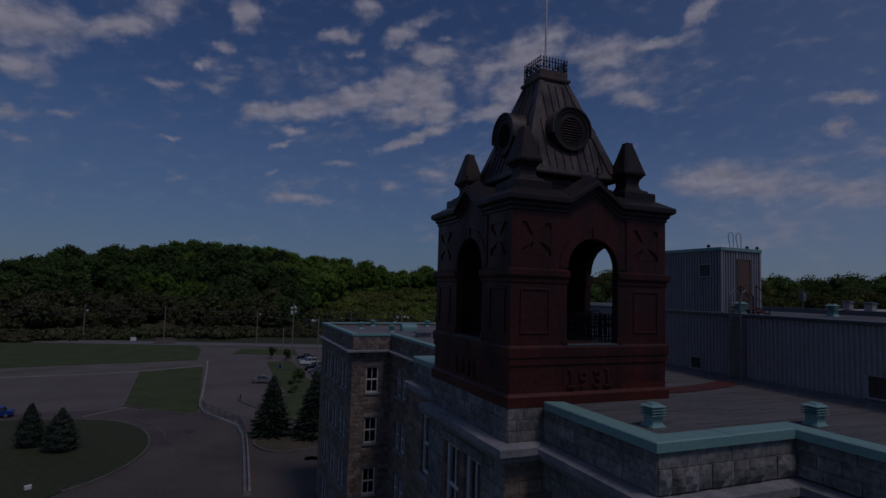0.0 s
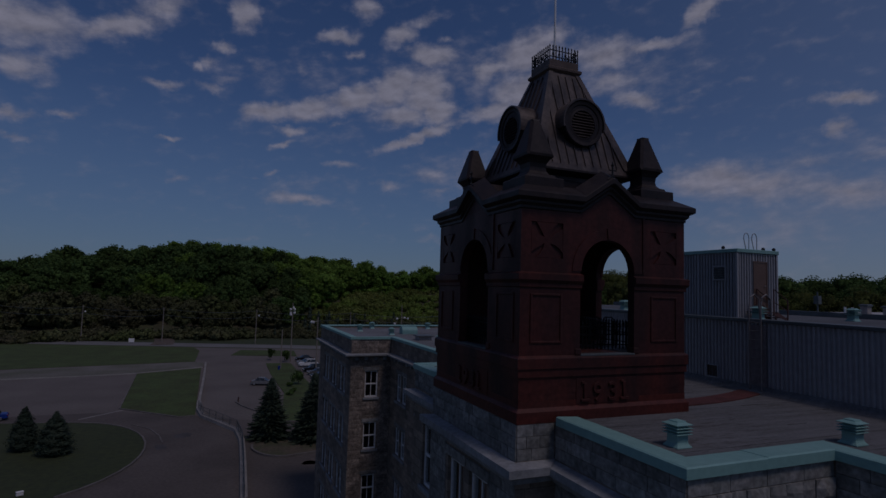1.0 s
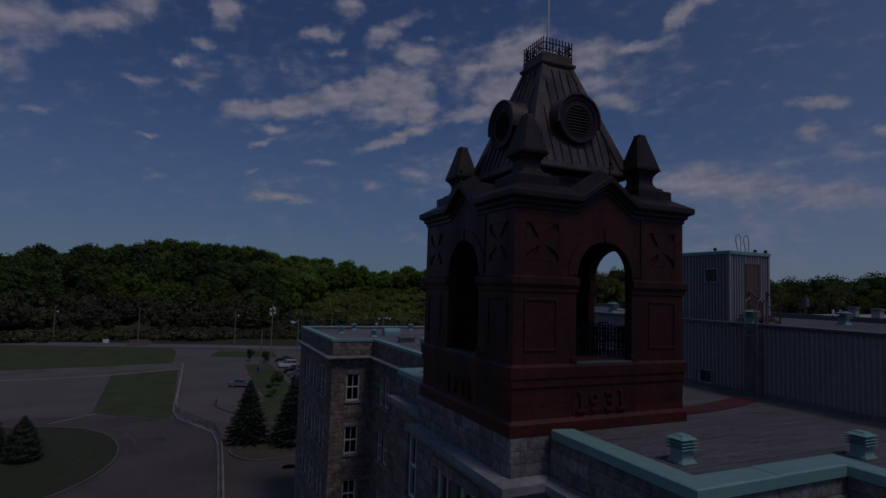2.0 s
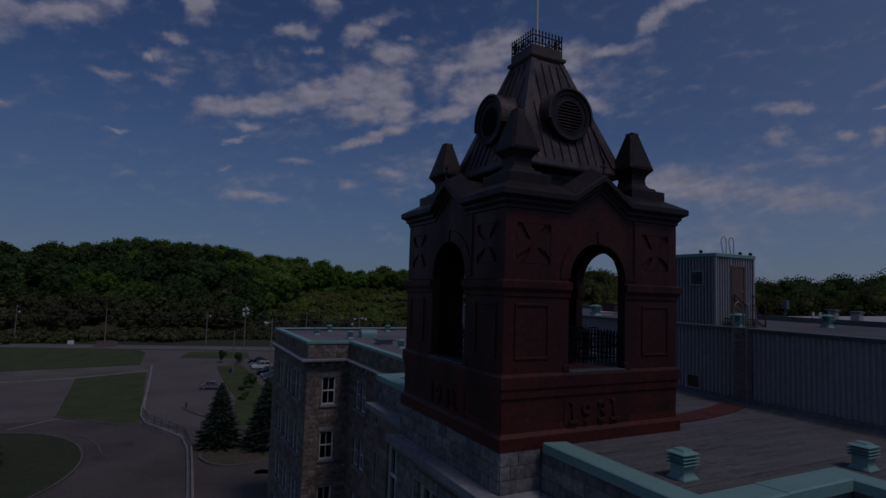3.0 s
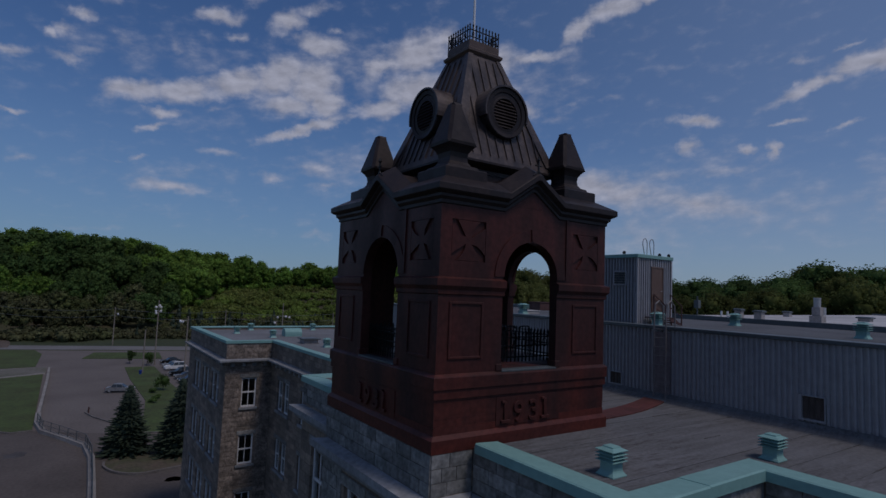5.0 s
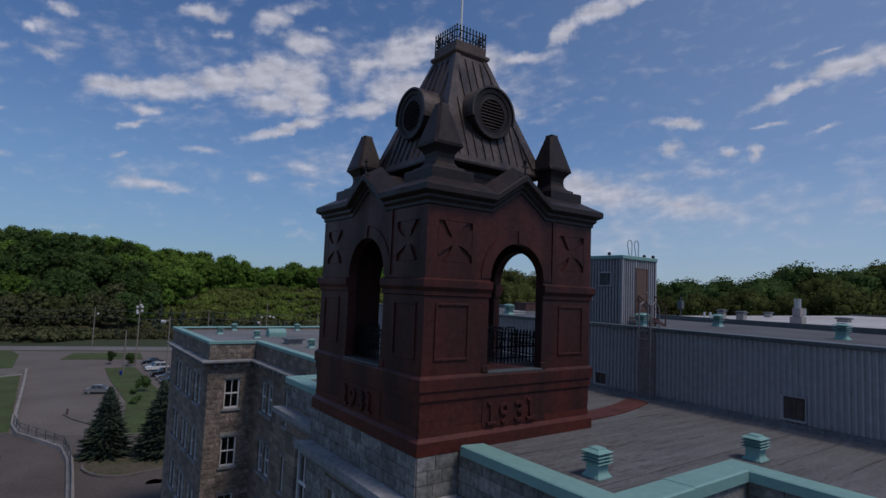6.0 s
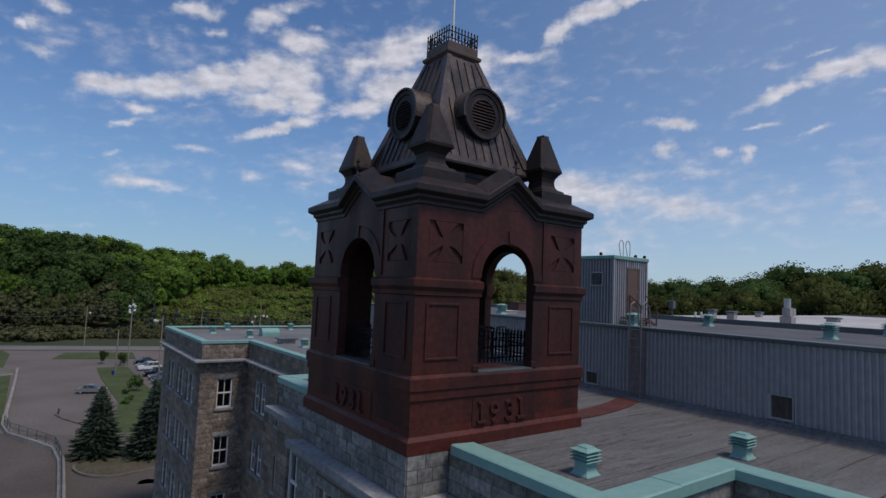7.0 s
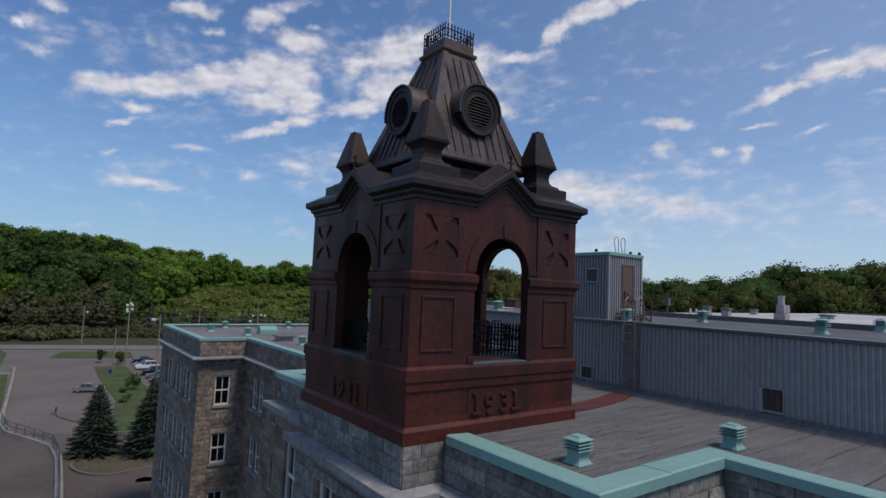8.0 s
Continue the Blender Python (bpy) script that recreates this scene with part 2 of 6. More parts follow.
        L(span(sn.outputs["Fac"], 0, amount, .49, .62), patches.inputs[0])
        L(span(noise_at(.35, 2), .15, 1, .4, .6), patches.inputs[1])
        L(patches.outputs[0], worn.inputs[0])
        L(col, worn.inputs[6])
        col = worn.outputs[2]
    if cell:
        size, amount = cell
        vo = N("ShaderNodeTexVoronoi")
        vo.inputs["Scale"].default_value = 1 / size
        L(geo.outputs["Position"], vo.inputs["Vector"])
        sc = N("ShaderNodeSeparateColor")
        L(vo.outputs["Color"], sc.inputs[0])
        col = scaled(col, span(sc.outputs[0], 1 - amount, 1 + amount, 0, 1))
    if island:
        col = scaled(col, span(geo.outputs["Random Per Island"], 1 - island, 1 + island, 0, 1))
    if each:
        oi = N("ShaderNodeObjectInfo")
        col = scaled(col, span(oi.outputs["Random"], 1 - each, 1 + each, 0, 1))
    L(col, b.inputs["Base Color"])
    L(span(coarse, max(rough - .12, .02), min(rough + .1, 1)), b.inputs["Roughness"])
    if bump:
        bp = N("ShaderNodeBump")
        bp.inputs["Strength"].default_value, bp.inputs["Distance"].default_value = min(bump * 3, 1), .02
        if relief:
            bp.inputs["Distance"].default_value = relief
        L(height, bp.inputs["Height"])
        L(bp.outputs[0], b.inputs["Normal"])
    if through_light:
        tr, mx = N("ShaderNodeBsdfTranslucent"), N("ShaderNodeMixShader")
        L(col, tr.inputs[0])
        mx.inputs[0].default_value = through_light
        L(b.outputs[0], mx.inputs[1])
        L(tr.outputs[0], mx.inputs[2])
        L(mx.outputs[0], nt.nodes["Material Output"].inputs[0])
    return m


def glass_material(name, tint):
    m = bpy.data.materials.new(name)
    m.use_nodes = True
    b = m.node_tree.nodes["Principled BSDF"]
    b.inputs["Base Color"].default_value = (*tint, 1)
    b.inputs["Roughness"].default_value, b.inputs["Transmission Weight"].default_value, b.inputs["IOR"].default_value = .03, 1.0, 1.45
    return m


RED = material("oxblood_painted_metal", (.086, .0222, .0175), .5, 0, .3, 9, .8, .06, tint=(.036, .0152, .0142), spec=.22, stretch=(1.5, 1.5, .35))
# darker red for the arched walls, crosses, archivolts and gables
UPPER_RED = material("darker_oxblood_metal", (.075, .0206, .017), .5, 0, .3, 9, .8, .06, tint=(.034, .0145, .0138), spec=.2, stretch=(1.5, 1.5, .35))
PLINTH_RED = material("bare_oxblood_metal", (.098, .0245, .0185), .5, 0, .28, 9, .9, .06, tint=(.068, .0195, .016), spec=.22, stretch=(.6, .6, 2.0))
BRONZE = material("dark_bronze_sheet", (.042, .032, .031), .42, .25, .38, 10, 1.6, .05, tint=(.088, .066, .061), stretch=(1.8, 1.8, .4))
DARK_SHEET = material("dark_brown_sheet_metal", (.0215, .0155, .0155), .5, .1, .35, 10, 1.4, .06, tint=(.032, .023, .0228), spec=.26, stretch=(1.5, 1.5, .6))
IRON = material("black_iron", (.012, .012, .014), .5, .4, .2, 20, 3, .05)
STONE = material("grey_limestone", (.25, .204, .17), .88, 0, .3, 9, .5, .3, tint=(.17, .147, .127), brick=(.62, .32, (.62, .6, .56)))
ROUGH_STONE = material("rock_faced_limestone", (.222, .22, .212), .9, 0, .42, 9, 2.6, .3, tint=(.145, .152, .145), each=.3)
# brown copy of the rough stone: sunlight's warmth on south faces put into its colour
SUNLIT_STONE = material("sunlit_rock_faced_limestone", (.262, .214, .176), .9, 0, .5, 9, 2.6, .3, tint=(.152, .124, .104), each=.26)
LEDGE = material("weathered_ledge_stone", (.27, .282, .295), .85, 0, .26, 7, .9, .15, tint=(.185, .195, .205))
PATINA = material("green_copper_patina", (.195, .375, .35), .62, .05, .09, 8, .8, .04, tint=(.165, .335, .318))
DECK = material("grey_roof_membrane", (.130, .134, .140), .9, 0, .22, 14, 1.3, .12, tint=(.100, .102, .105), each=.025, stretch=(.35, 3.0, 1), scuff=(2.2, 11.0, .8))
WHITE_ROOF = material("pale_roof_membrane", (.46, .455, .45), .85, 0, .22, 2, .25, .05)
GREY_ROOF = material("grey_roof_gravel", (.096, .102, .110), .95, 0, .25, 12, .4, .15)
WING_ROOF = material("blue_grey_roof_membrane", (.165, .17, .18), .9, 0, .2, 6, .3, .1, tint=(.125, .128, .132))
STEEL = material("grey_ribbed_steel", (.315, .318, .335), .5, .1, .12, 5, .35, .03, tint=(.282, .284, .30), each=.03)
FLASHING = material("dark_grey_flashing", (.095, .115, .122), .5, .2, .2, 7, .6, .04)
CHIMNEY = material("grey_concrete_block", (.33, .31, .30), .9, 0, .2, 9, 1.2, .2)
BROWN_DOOR = material("brown_painted_door", (.13, .075, .055), .5, 0, .15, 10, 1.5, .04)
LADDER = material("dull_painted_steel", (.2, .185, .185), .6, .2, .25, 16, 2, .05)
LADDER_BAND = material("dark_ladder_band", (.21, .185, .19), .6, .1, .3, 8, 1.4, .05, tint=(.15, .118, .122), stretch=(3, 3, .5))
SCREEN = material("dark_mesh_screen", (.085, .066, .058), .7, .1, .35, 60, 3, .1)
RUST = material("rusty_red_steel", (.10, .045, .04), .7, .1, .3, 16, 2, .1)
WALKWAY = material("red_roof_strip", (.100, .027, .024), .8, 0, .3, 7, 1.2, .1)
GALVANISED = material("galvanised_steel", (.42, .43, .44), .45, .6, .15, 12, 1.5, .04)
WINDOW_WHITE = material("white_painted_wood", (.66, .67, .68), .55, 0, .12, 10, 1.2, .04)
GLASS = glass_material("window_glass", (.75, .8, .82))
ASPHALT = material("worn_asphalt", (.137, .118, .106), .92, 0, .22, 3, .09, .1, tint=(.110, .096, .088))
OLD_ASPHALT = material("old_dark_asphalt", (.098, .081, .071), .92, 0, .24, 3, .12, .1, tint=(.072, .061, .055))
ROAD = material("road_asphalt", (.155, .152, .15), .9, 0, .15, 3, .1, .1)
KERB_GREY = material("dull_kerb_concrete", (.15, .137, .128), .9, 0, .25, 4, .5, .12)
CONCRETE = material("pale_concrete", (.26, .245, .228), .9, 0, .22, 4, .4, .12)
GRASS = material("mown_grass", (.050, .081, .013), .95, 0, .4, 1.8, .22, .3, tint=(.045, .058, .015))
LAWN_DARK = material("thick_dark_grass", (.027, .038, .008), .95, 0, .35, 1.6, .09, .3, tint=(.034, .045, .013))
DUSTY = material("dusty_worn_drive", (.15, .138, .12), .92, 0, .25, 2, .12, .1, tint=(.095, .098, .07))
TAR = material("dark_asphalt_patch", (.062, .058, .058), .9, 0, .2, 3, .4, .1)
MEADOW = material("rough_ground", (.055, .066, .022), .95, 0, .4, .5, .04, .2, tint=(.05, .043, .024))
TRACK_DIRT = material("pale_track_dirt", (.115, .088, .068), .95, 0, .3, 1.5, .3, .15)
OLIVE_LEAF = material("olive_scrub_foliage", (.185, .27, .058), .8, 0, .42, 1.2, .05, .33, tint=(.19, .22, .066), island=.25, cell=(5.0, .3), through_light=.5, spec=.1, relief=.2)
SOIL = material("brown_soil", (.092, .07, .05), .95, 0, .35, 3, .35, .2, tint=(.058, .062, .03))
LEAF = material("deciduous_foliage", (.138, .25, .046), .8, 0, .42, 1.1, .03, .33, tint=(.168, .27, .055), island=.2, cell=(6.5, .42), through_light=.5, spec=.1, relief=.2)
DARK_LEAF = material("dark_foliage", (.060, .112, .033), .8, 0, .42, 1.1, .05, .33, tint=(.082, .135, .04), island=.2, cell=(7.0, .38), through_light=.38, spec=.1, relief=.2)
MID_LEAF = material("olive_tree_foliage", (.096, .122, .034), .8, 0, .38, 1.1, .05, .33, tint=(.112, .126, .042), island=.22, cell=(6.0, .3), through_light=.5, spec=.1, relief=.2)
SHRUB = material("brown_budding_shrubs", (.085, .079, .046), .85, 0, .4, 1.3, .05, .33, tint=(.082, .102, .036), island=.3, cell=(5.0, .3), through_light=.15, spec=.15, relief=.2)
NEEDLE = material("spruce_needles", (.037, .056, .036), .8, 0, .3, 2, .3, 0, tint=(.026, .042, .028), island=.3, through_light=.1, spec=.2)
BARK = material("grey_brown_bark", (.10, .08, .065), .95, 0, .3, 9, 1, .3)
POLE_WOOD = material("weathered_pole_wood", (.27, .235, .20), .9, 0, .25, 8, .6, .15)
LAMP_WHITE = material("white_lamp_housing", (.75, .75, .74), .5, 0, .05, 5, 1, 0)
RUBBER = material("black_rubber", (.012, .012, .012), .85, 0, .2, 10, 2, .05)
RIM = material("alloy_rim", (.45, .45, .46), .35, .8, .1, 10, 2, 0)
CAR_GLASS = material("tinted_car_glass", (.018, .021, .024), .08, 0, .05, 3, 1, 0, spec=.7)
PAINT = {k: material(k + "_car_paint", c, .28, .2, .05, 3, 1, 0) for k, c in
         (("silver", (.22, .225, .23)), ("white", (.78, .78, .77)), ("black", (.015, .016, .018)), ("grey", (.13, .135, .14)), ("blue", (.015, .05, .28)))}
LIGHT_CLEAR = material("clear_headlight", (.7, .72, .74), .15, 0, .05, 3, 1, 0)
LIGHT_RED = material("red_tail_light", (.35, .012, .01), .2, 0, .05, 3, 1, 0)


# ---- builders ----
def part(name, bm, mat, parent=None, label="", smooth=False):
    me = bpy.data.meshes.new(name)
    bmesh.ops.recalc_face_normals(bm, faces=bm.faces)
    bm.to_mesh(me)
    bm.free()
    me.materials.append(mat)
    if smooth:
        me.polygons.foreach_set("use_smooth", [True] * len(me.polygons))
    ob = new(name, me)
    ob.parent = parent
    return tagged(ob, label)


def thing(name, at, label, category, group="", rz=0.0):
    ob = new(name)
    ob.matrix_basis = pose(*at, 0, 0, rz)
    ob.empty_display_size = .3
    return tagged(ob, label, category, group)


def structure(name, bm, mat, label, category=""):
    return tagged(part(name, bm, mat), label, category or name.rstrip("_0123456789").split("_")[0], "", "structure")


def share(name, mesh, parent, m):
    ob = new(name, mesh)
    ob.parent = parent
    ob.matrix_basis = m
    return ob


def box(bm, x0, y0, z0, x1, y1, z1, bevel=0.0):
    v = [bm.verts.new(p) for p in ((x0, y0, z0), (x1, y0, z0), (x1, y1, z0), (x0, y1, z0), (x0, y0, z1), (x1, y0, z1), (x1, y1, z1), (x0, y1, z1))]
    f = [bm.faces.new([v[i] for i in q]) for q in ((3, 2, 1, 0), (4, 5, 6, 7), (0, 1, 5, 4), (1, 2, 6, 5), (2, 3, 7, 6), (3, 0, 4, 7))]
    if bevel:
        bmesh.ops.bevel(bm, geom=list({e for q in f for e in q.edges}), offset=bevel, segments=1, affect="EDGES")
    return bm


def boxed(x0, y0, z0, x1, y1, z1, bevel=0.0):
    return box(bmesh.new(), x0, y0, z0, x1, y1, z1, bevel)


def rod(bm, a, b, r0, r1=None, n=8):
    a, b = Vector(a), Vector(b)
    r1 = r0 if r1 is None else r1
    d = (b - a).normalized()
    u = d.orthogonal().normalized()
    w = d.cross(u)
    rings = []
    for p, r in ((a, r0), (b, r1)):
        rings.append([bm.verts.new(p + r * (math.cos(2 * math.pi * i / n) * u + math.sin(2 * math.pi * i / n) * w)) for i in range(n)])
    for i in range(n):
        bm.faces.new((rings[0][i], rings[0][(i + 1) % n], rings[1][(i + 1) % n], rings[1][i]))
    bm.faces.new(rings[0][::-1])
    bm.faces.new(rings[1])
    return bm


def tube(bm, pts, r, n=8):
    """One connected pipe through the points."""
    pts = [Vector(p) for p in pts]
    rings, u = [], None
    for i, p in enumerate(pts):
        d = (pts[min(i + 1, len(pts) - 1)] - pts[max(i - 1, 0)]).normalized()
        u = d.orthogonal().normalized() if u is None else (u - d * u.dot(d)).normalized()
        w = d.cross(u)
        rings.append([bm.verts.new(p + r * (math.cos(2 * math.pi * k / n) * u + math.sin(2 * math.pi * k / n) * w)) for k in range(n)])
    for a, b in zip(rings, rings[1:]):
        for k in range(n):
            bm.faces.new((a[k], a[(k + 1) % n], b[(k + 1) % n], b[k]))
    bm.faces.new(rings[0][::-1])
    bm.faces.new(rings[-1])
    return bm


def stack(bm, rows, cx=0.0, cy=0.0, n=4):
    """Square (n=4) or round sections of half-width h at heights z, skinned and closed."""
    rings = []
    for h, z in rows:
        if n == 4:
            ring = [(cx - h, cy - h), (cx + h, cy - h), (cx + h, cy + h), (cx - h, cy + h)]
        else:
            ring = [(cx + h * math.cos(2 * math.pi * i / n), cy + h * math.sin(2 * math.pi * i / n)) for i in range(n)]
        rings.append([bm.verts.new((x, y, z)) for x, y in ring])
    for a, b in zip(rings, rings[1:]):
        for i in range(n):
            bm.faces.new((a[i], a[(i + 1) % n], b[(i + 1) % n], b[i]))
    bm.faces.new(rings[0][::-1])
    bm.faces.new(rings[-1])
    return bm


def plate(bm, pts, z0, z1):
    """An upright prism over a plan polygon."""
    a = [bm.verts.new((x, y, z0)) for x, y in pts]
    b = [bm.verts.new((x, y, z1)) for x, y in pts]
    n = len(pts)
    bm.faces.new(a[::-1])
    bm.faces.new(b)
    for i in range(n):
        bm.faces.new((a[i], a[(i + 1) % n], b[(i + 1) % n], b[i]))
    return bm


def slab(bm, outline, y0, y1):
    """A prism over a polygon in the xz plane, from y0 to y1."""
    a = [bm.verts.new((x, y0, z)) for x, z in outline]
    b = [bm.verts.new((x, y1, z)) for x, z in outline]
    n = len(outline)
    bm.faces.new(a)
    bm.faces.new(b[::-1])
    for i in range(n):
        bm.faces.new((a[(i + 1) % n], a[i], b[i], b[(i + 1) % n]))
    return bm


def turned(bm, m):
    bm.transform(m)
    return bm


def cells(bm, us, zs, depth, thick):
    """A wall in the xz plane facing -y, cut into cells; depth(u, z) gives how far a cell's face lies back, or None for an opening."""
    us, zs = sorted(set(us)), sorted(set(zs))
    for u0, u1 in zip(us, us[1:]):
        for z0, z1 in zip(zs, zs[1:]):
            d = depth((u0 + u1) / 2, (z0 + z1) / 2)
            if d is not None:
                box(bm, u0, d, z0, u1, thick, z1)
    return bm


def wall_with_openings(length, z0, z1, holes, thick):
    """A wall from u=0 to length in the xz plane facing -y; holes: (u0, u1, z0, z1)."""
    us, zs = [0, length], [z0, z1]
    for a, b, c, d in holes:
        us += [a, b]
        zs += [c, d]
    bm = cells(bmesh.new(), us, zs, lambda u, z: None if any(a < u < b and c < z < d for a, b, c, d in holes) else 0.0, thick)
    return welded(bm)


def welded(bm):
    bmesh.ops.remove_doubles(bm, verts=bm.verts, dist=.0005)
    return bm

# ---- the stone building ----
Z_LEDGE, Z_COPING, Z_DECK, Z_NORTH = 16.25, 17.20, 17.06, 17.10


def make_window(width, height):
    w = tagged(thing("window", (0, 0, -50), "white-framed double-hung sash window in a grey stone wall", "window"), kind="structure")
    h = width / 2
    bm = bmesh.new()
    for x0, x1, z0, z1 in ((-h, -h + .09, 0, height), (h - .09, h, 0, height), (-h + .09, h - .09, height - .1, height), (-h + .09, h - .09, 0, .1)):
        box(bm, x0, .10, z0, x1, .24, z1)
    part("window_frame", bm, WINDOW_WHITE, w)
    part("meeting_rail", boxed(-h + .09, .12, height * .5 - .05, h - .09, .2, height * .5 + .05, .006), WINDOW_WHITE, w)
    for z0, z1 in ((.1, height * .5 - .05), (height * .5 + .05, height - .1)):
        part("muntin", boxed(-.022, .13, z0, .022, .19, z1), WINDOW_WHITE, w)
        for x0, x1 in ((-h + .09, -.022), (.022, h - .09)):
            part("pane", boxed(x0, .155, z0, x1, .165, z1), GLASS, w)
    part("window_sill", boxed(-h - .12, -.10, -.16, h + .12, .12, -.004, .012), LEDGE, w, "grey stone sill")
    part("lintel", boxed(-h - .14, -.03, height + .004, h + .14, .12, height + .26, .015), ROUGH_STONE, w, "dressed stone lintel")
    return w


def frames_at(master, spots):
    for m in spots:
        copy_thing(master, m)


def wall_facing_west(name, x, y_south, y_north, z0, z1, holes, thick, mat, label):
    """holes: (y0, y1, z0, z1)."""
    bm = wall_with_openings(y_north - y_south, z0, z1, [(y_north - b, y_north - a, c, d) for a, b, c, d in holes], thick)
    return structure(name, turned(bm, pose(x, y_north, 0, 0, 0, -90)), mat, label, "wall")


def wall_facing_south(name, y, x_west, x_east, z0, z1, holes, thick, mat, label):
    bm = wall_with_openings(x_east - x_west, z0, z1, [(a - x_west, b - x_west, c, d) for a, b, c, d in holes], thick)
    return structure(name, turned(bm, pose(x_west, y, 0)), mat, label, "wall")


STONE_LABEL = "grey-brown limestone ashlar wall with thin joints"
WIN_W, WIN_H = 1.0, 1.98
wing_window = make_window(WIN_W, WIN_H)

# the north wing
WX, WY, WZ = 3.50, 30.3, 16.18          # its south-west corner and the top of its coping
LEVELS = [11.67, 7.86, 4.05, .35]
south_holes = [(5.13 - .5, 5.13 + .5, z, z + WIN_H) for z in LEVELS]
wall_facing_south("wall_1", WY, WX, 6.60, 0, WZ - .1, south_holes, .5, STONE, STONE_LABEL)
west_spots = [y for c in (33.1, 36.3, 39.5) for y in (c - .62, c + .62)]
wall_facing_west("wall_2", WX, WY + .5, 43.2, 0, WZ - .1, [(y - .5, y + .5, z, z + WIN_H) for y in west_spots for z in LEVELS], .5, STONE, STONE_LABEL)
link_spots = [y for c in (27.6, 23.2, 18.8, 14.4) for y in (c - .62, c + .62)]
LX = 6.60
wall_facing_west("wall_3", LX, 8.8, WY + .5, 0, WZ - .1, [(y - .5, y + .5, z, z + WIN_H) for y in link_spots for z in LEVELS], .5, STONE, STONE_LABEL)
structure("wall_4", boxed(WX + .5, 42.7, 0, 30, 43.2, WZ - .1), STONE, STONE_LABEL, "wall")
structure("wall_5", boxed(29.5, 9.6, 0, 30, 42.7, WZ - .1), STONE, STONE_LABEL, "wall")
frames_at(wing_window, [pose(5.13, WY, z) for z in LEVELS] + [pose(WX, y, z, 0, 0, -90) for y in west_spots for z in LEVELS]
          + [pose(LX, y, z, 0, 0, -90) for y in link_spots for z in LEVELS])
structure("roof_1", plate(bmesh.new(), [(WX + .5, WY + .5), (LX + .5, WY + .5), (LX + .5, 9.3), (29.5, 9.3), (29.5, 42.7), (WX + .5, 42.7)], 15.7, 15.9), WING_ROOF, "blue-grey membrane flat roof behind a low parapet", "roof")


def ledge_run(name, pts, z_top, out, back, thick=.34):
    """A projecting stone cornice along wall lines: pts is the wall line in plan, and out its outward offset on every run."""
    bm = bmesh.new()
    for (x0, y0), (x1, y1), (nx, ny), a, b in pts:
        prof = [(-back, 0), (out, -.05), (out, -.05 - thick * .4), (out - .12, -.05 - thick * .55), (out - .17, -thick + .02), (out - .28, -thick), (-back, -thick)]
        d = Vector((x1 - x0, y1 - y0)).normalized()
        rows = []
        for (px, py), mitre in (((x0, y0), -a), ((x1, y1), b)):
            rows.append([bm.verts.new((px + nx * o + d.x * o * mitre, py + ny * o + d.y * o * mitre, z_top + z)) for o, z in prof])
        n = len(prof)
        for i in range(n):
            bm.faces.new((rows[0][i], rows[0][(i + 1) % n], rows[1][(i + 1) % n], rows[1][i]))
        bm.faces.new(rows[0])
        bm.faces.new(rows[1][::-1])
    return structure(name, bm, LEDGE, "projecting weathered stone cornice ledge below the parapet", "ledge")


# the mitres: 1 turns round an outer corner, -1 into an inner one, 0 stops square
ledge_run("ledge_1", [((WX, 43.2), (WX, WY), (-1, 0), 0, 1), ((WX, WY), (LX, WY), (0, -1), 1, -1), ((LX, WY), (LX, 8.8), (-1, 0), -1, 0)], 14.95, .48, .0, .25)


def make_bracket(x, y, rz):
    ob = part("bracket", boxed(-.12, -.2, 0, .12, .002, .24, .02), LEDGE)
    ob.matrix_basis = pose(x, y, 14.455, 0, 0, rz)
    return tagged(ob, "small square stone bracket under the cornice", "bracket", "cornice brackets")


x = WX + .42
while x < LX - .3:
    make_bracket(x, WY, 0)
    x += .72
for k in range(17):
    make_bracket(WX, WY + .42 + .75 * k, -90)
for k in range(18):
    make_bracket(LX, WY - .6 - .9 * k, -90)


def coping_run(name, runs, z, parent_label, over=.07, width=.5, step=2.4):
    """Sheet-copper coping over a parapet in lengths with lapped joints. runs: start, end, outward normal, start mitre, end mitre."""
    top = thing(name, (0, 0, 0), parent_label, "coping")
    tagged(top, kind="structure")
    for (x0, y0), (x1, y1), (nx, ny), a, b in runs:
        length = math.hypot(x1 - x0, y1 - y0)
        d = Vector((x1 - x0, y1 - y0)) / length
        count = max(1, round(length / step))
        prof = [(over, -.19), (over + .015, -.19), (over + .012, -.02), (over - .02, 0), (-width + .02, -.03), (-width, -.05), (-width, -.16), (over, -.16)]
        for i in range(count):
            bm = bmesh.new()
            s, e = length * i / count, length * (i + 1) / count
            rows = []
            for q, mitre in ((s - (.012 if i else 0), -a if i == 0 else 0), (e, b if i == count - 1 else 0)):
                lift = .009 * (i % 2)
                rows.append([bm.verts.new((x0 + d.x * (q + o * mitre) + nx * o, y0 + d.y * (q + o * mitre) + ny * o, z + dz + (lift if dz > -.1 else 0))) for o, dz in prof])
            n = len(prof)
            for j in range(n):
                bm.faces.new((rows[0][j], rows[0][(j + 1) % n], rows[1][(j + 1) % n], rows[1][j]))
            bm.faces.new(rows[0])
            bm.faces.new(rows[1][::-1])
            part("coping_sheet", bm, PATINA, top)
    return top


coping_run("coping_1", [((WX, 43.2), (WX, WY), (-1, 0), 1, 1), ((WX, WY), (LX, WY), (0, -1), 1, -1), ((LX, WY), (LX, 8.9), (-1, 0), -1, 0), ((30, 43.2), (WX, 43.2), (0, 1), 0, 1)], WZ, "pale green copper coping along the wing parapet")

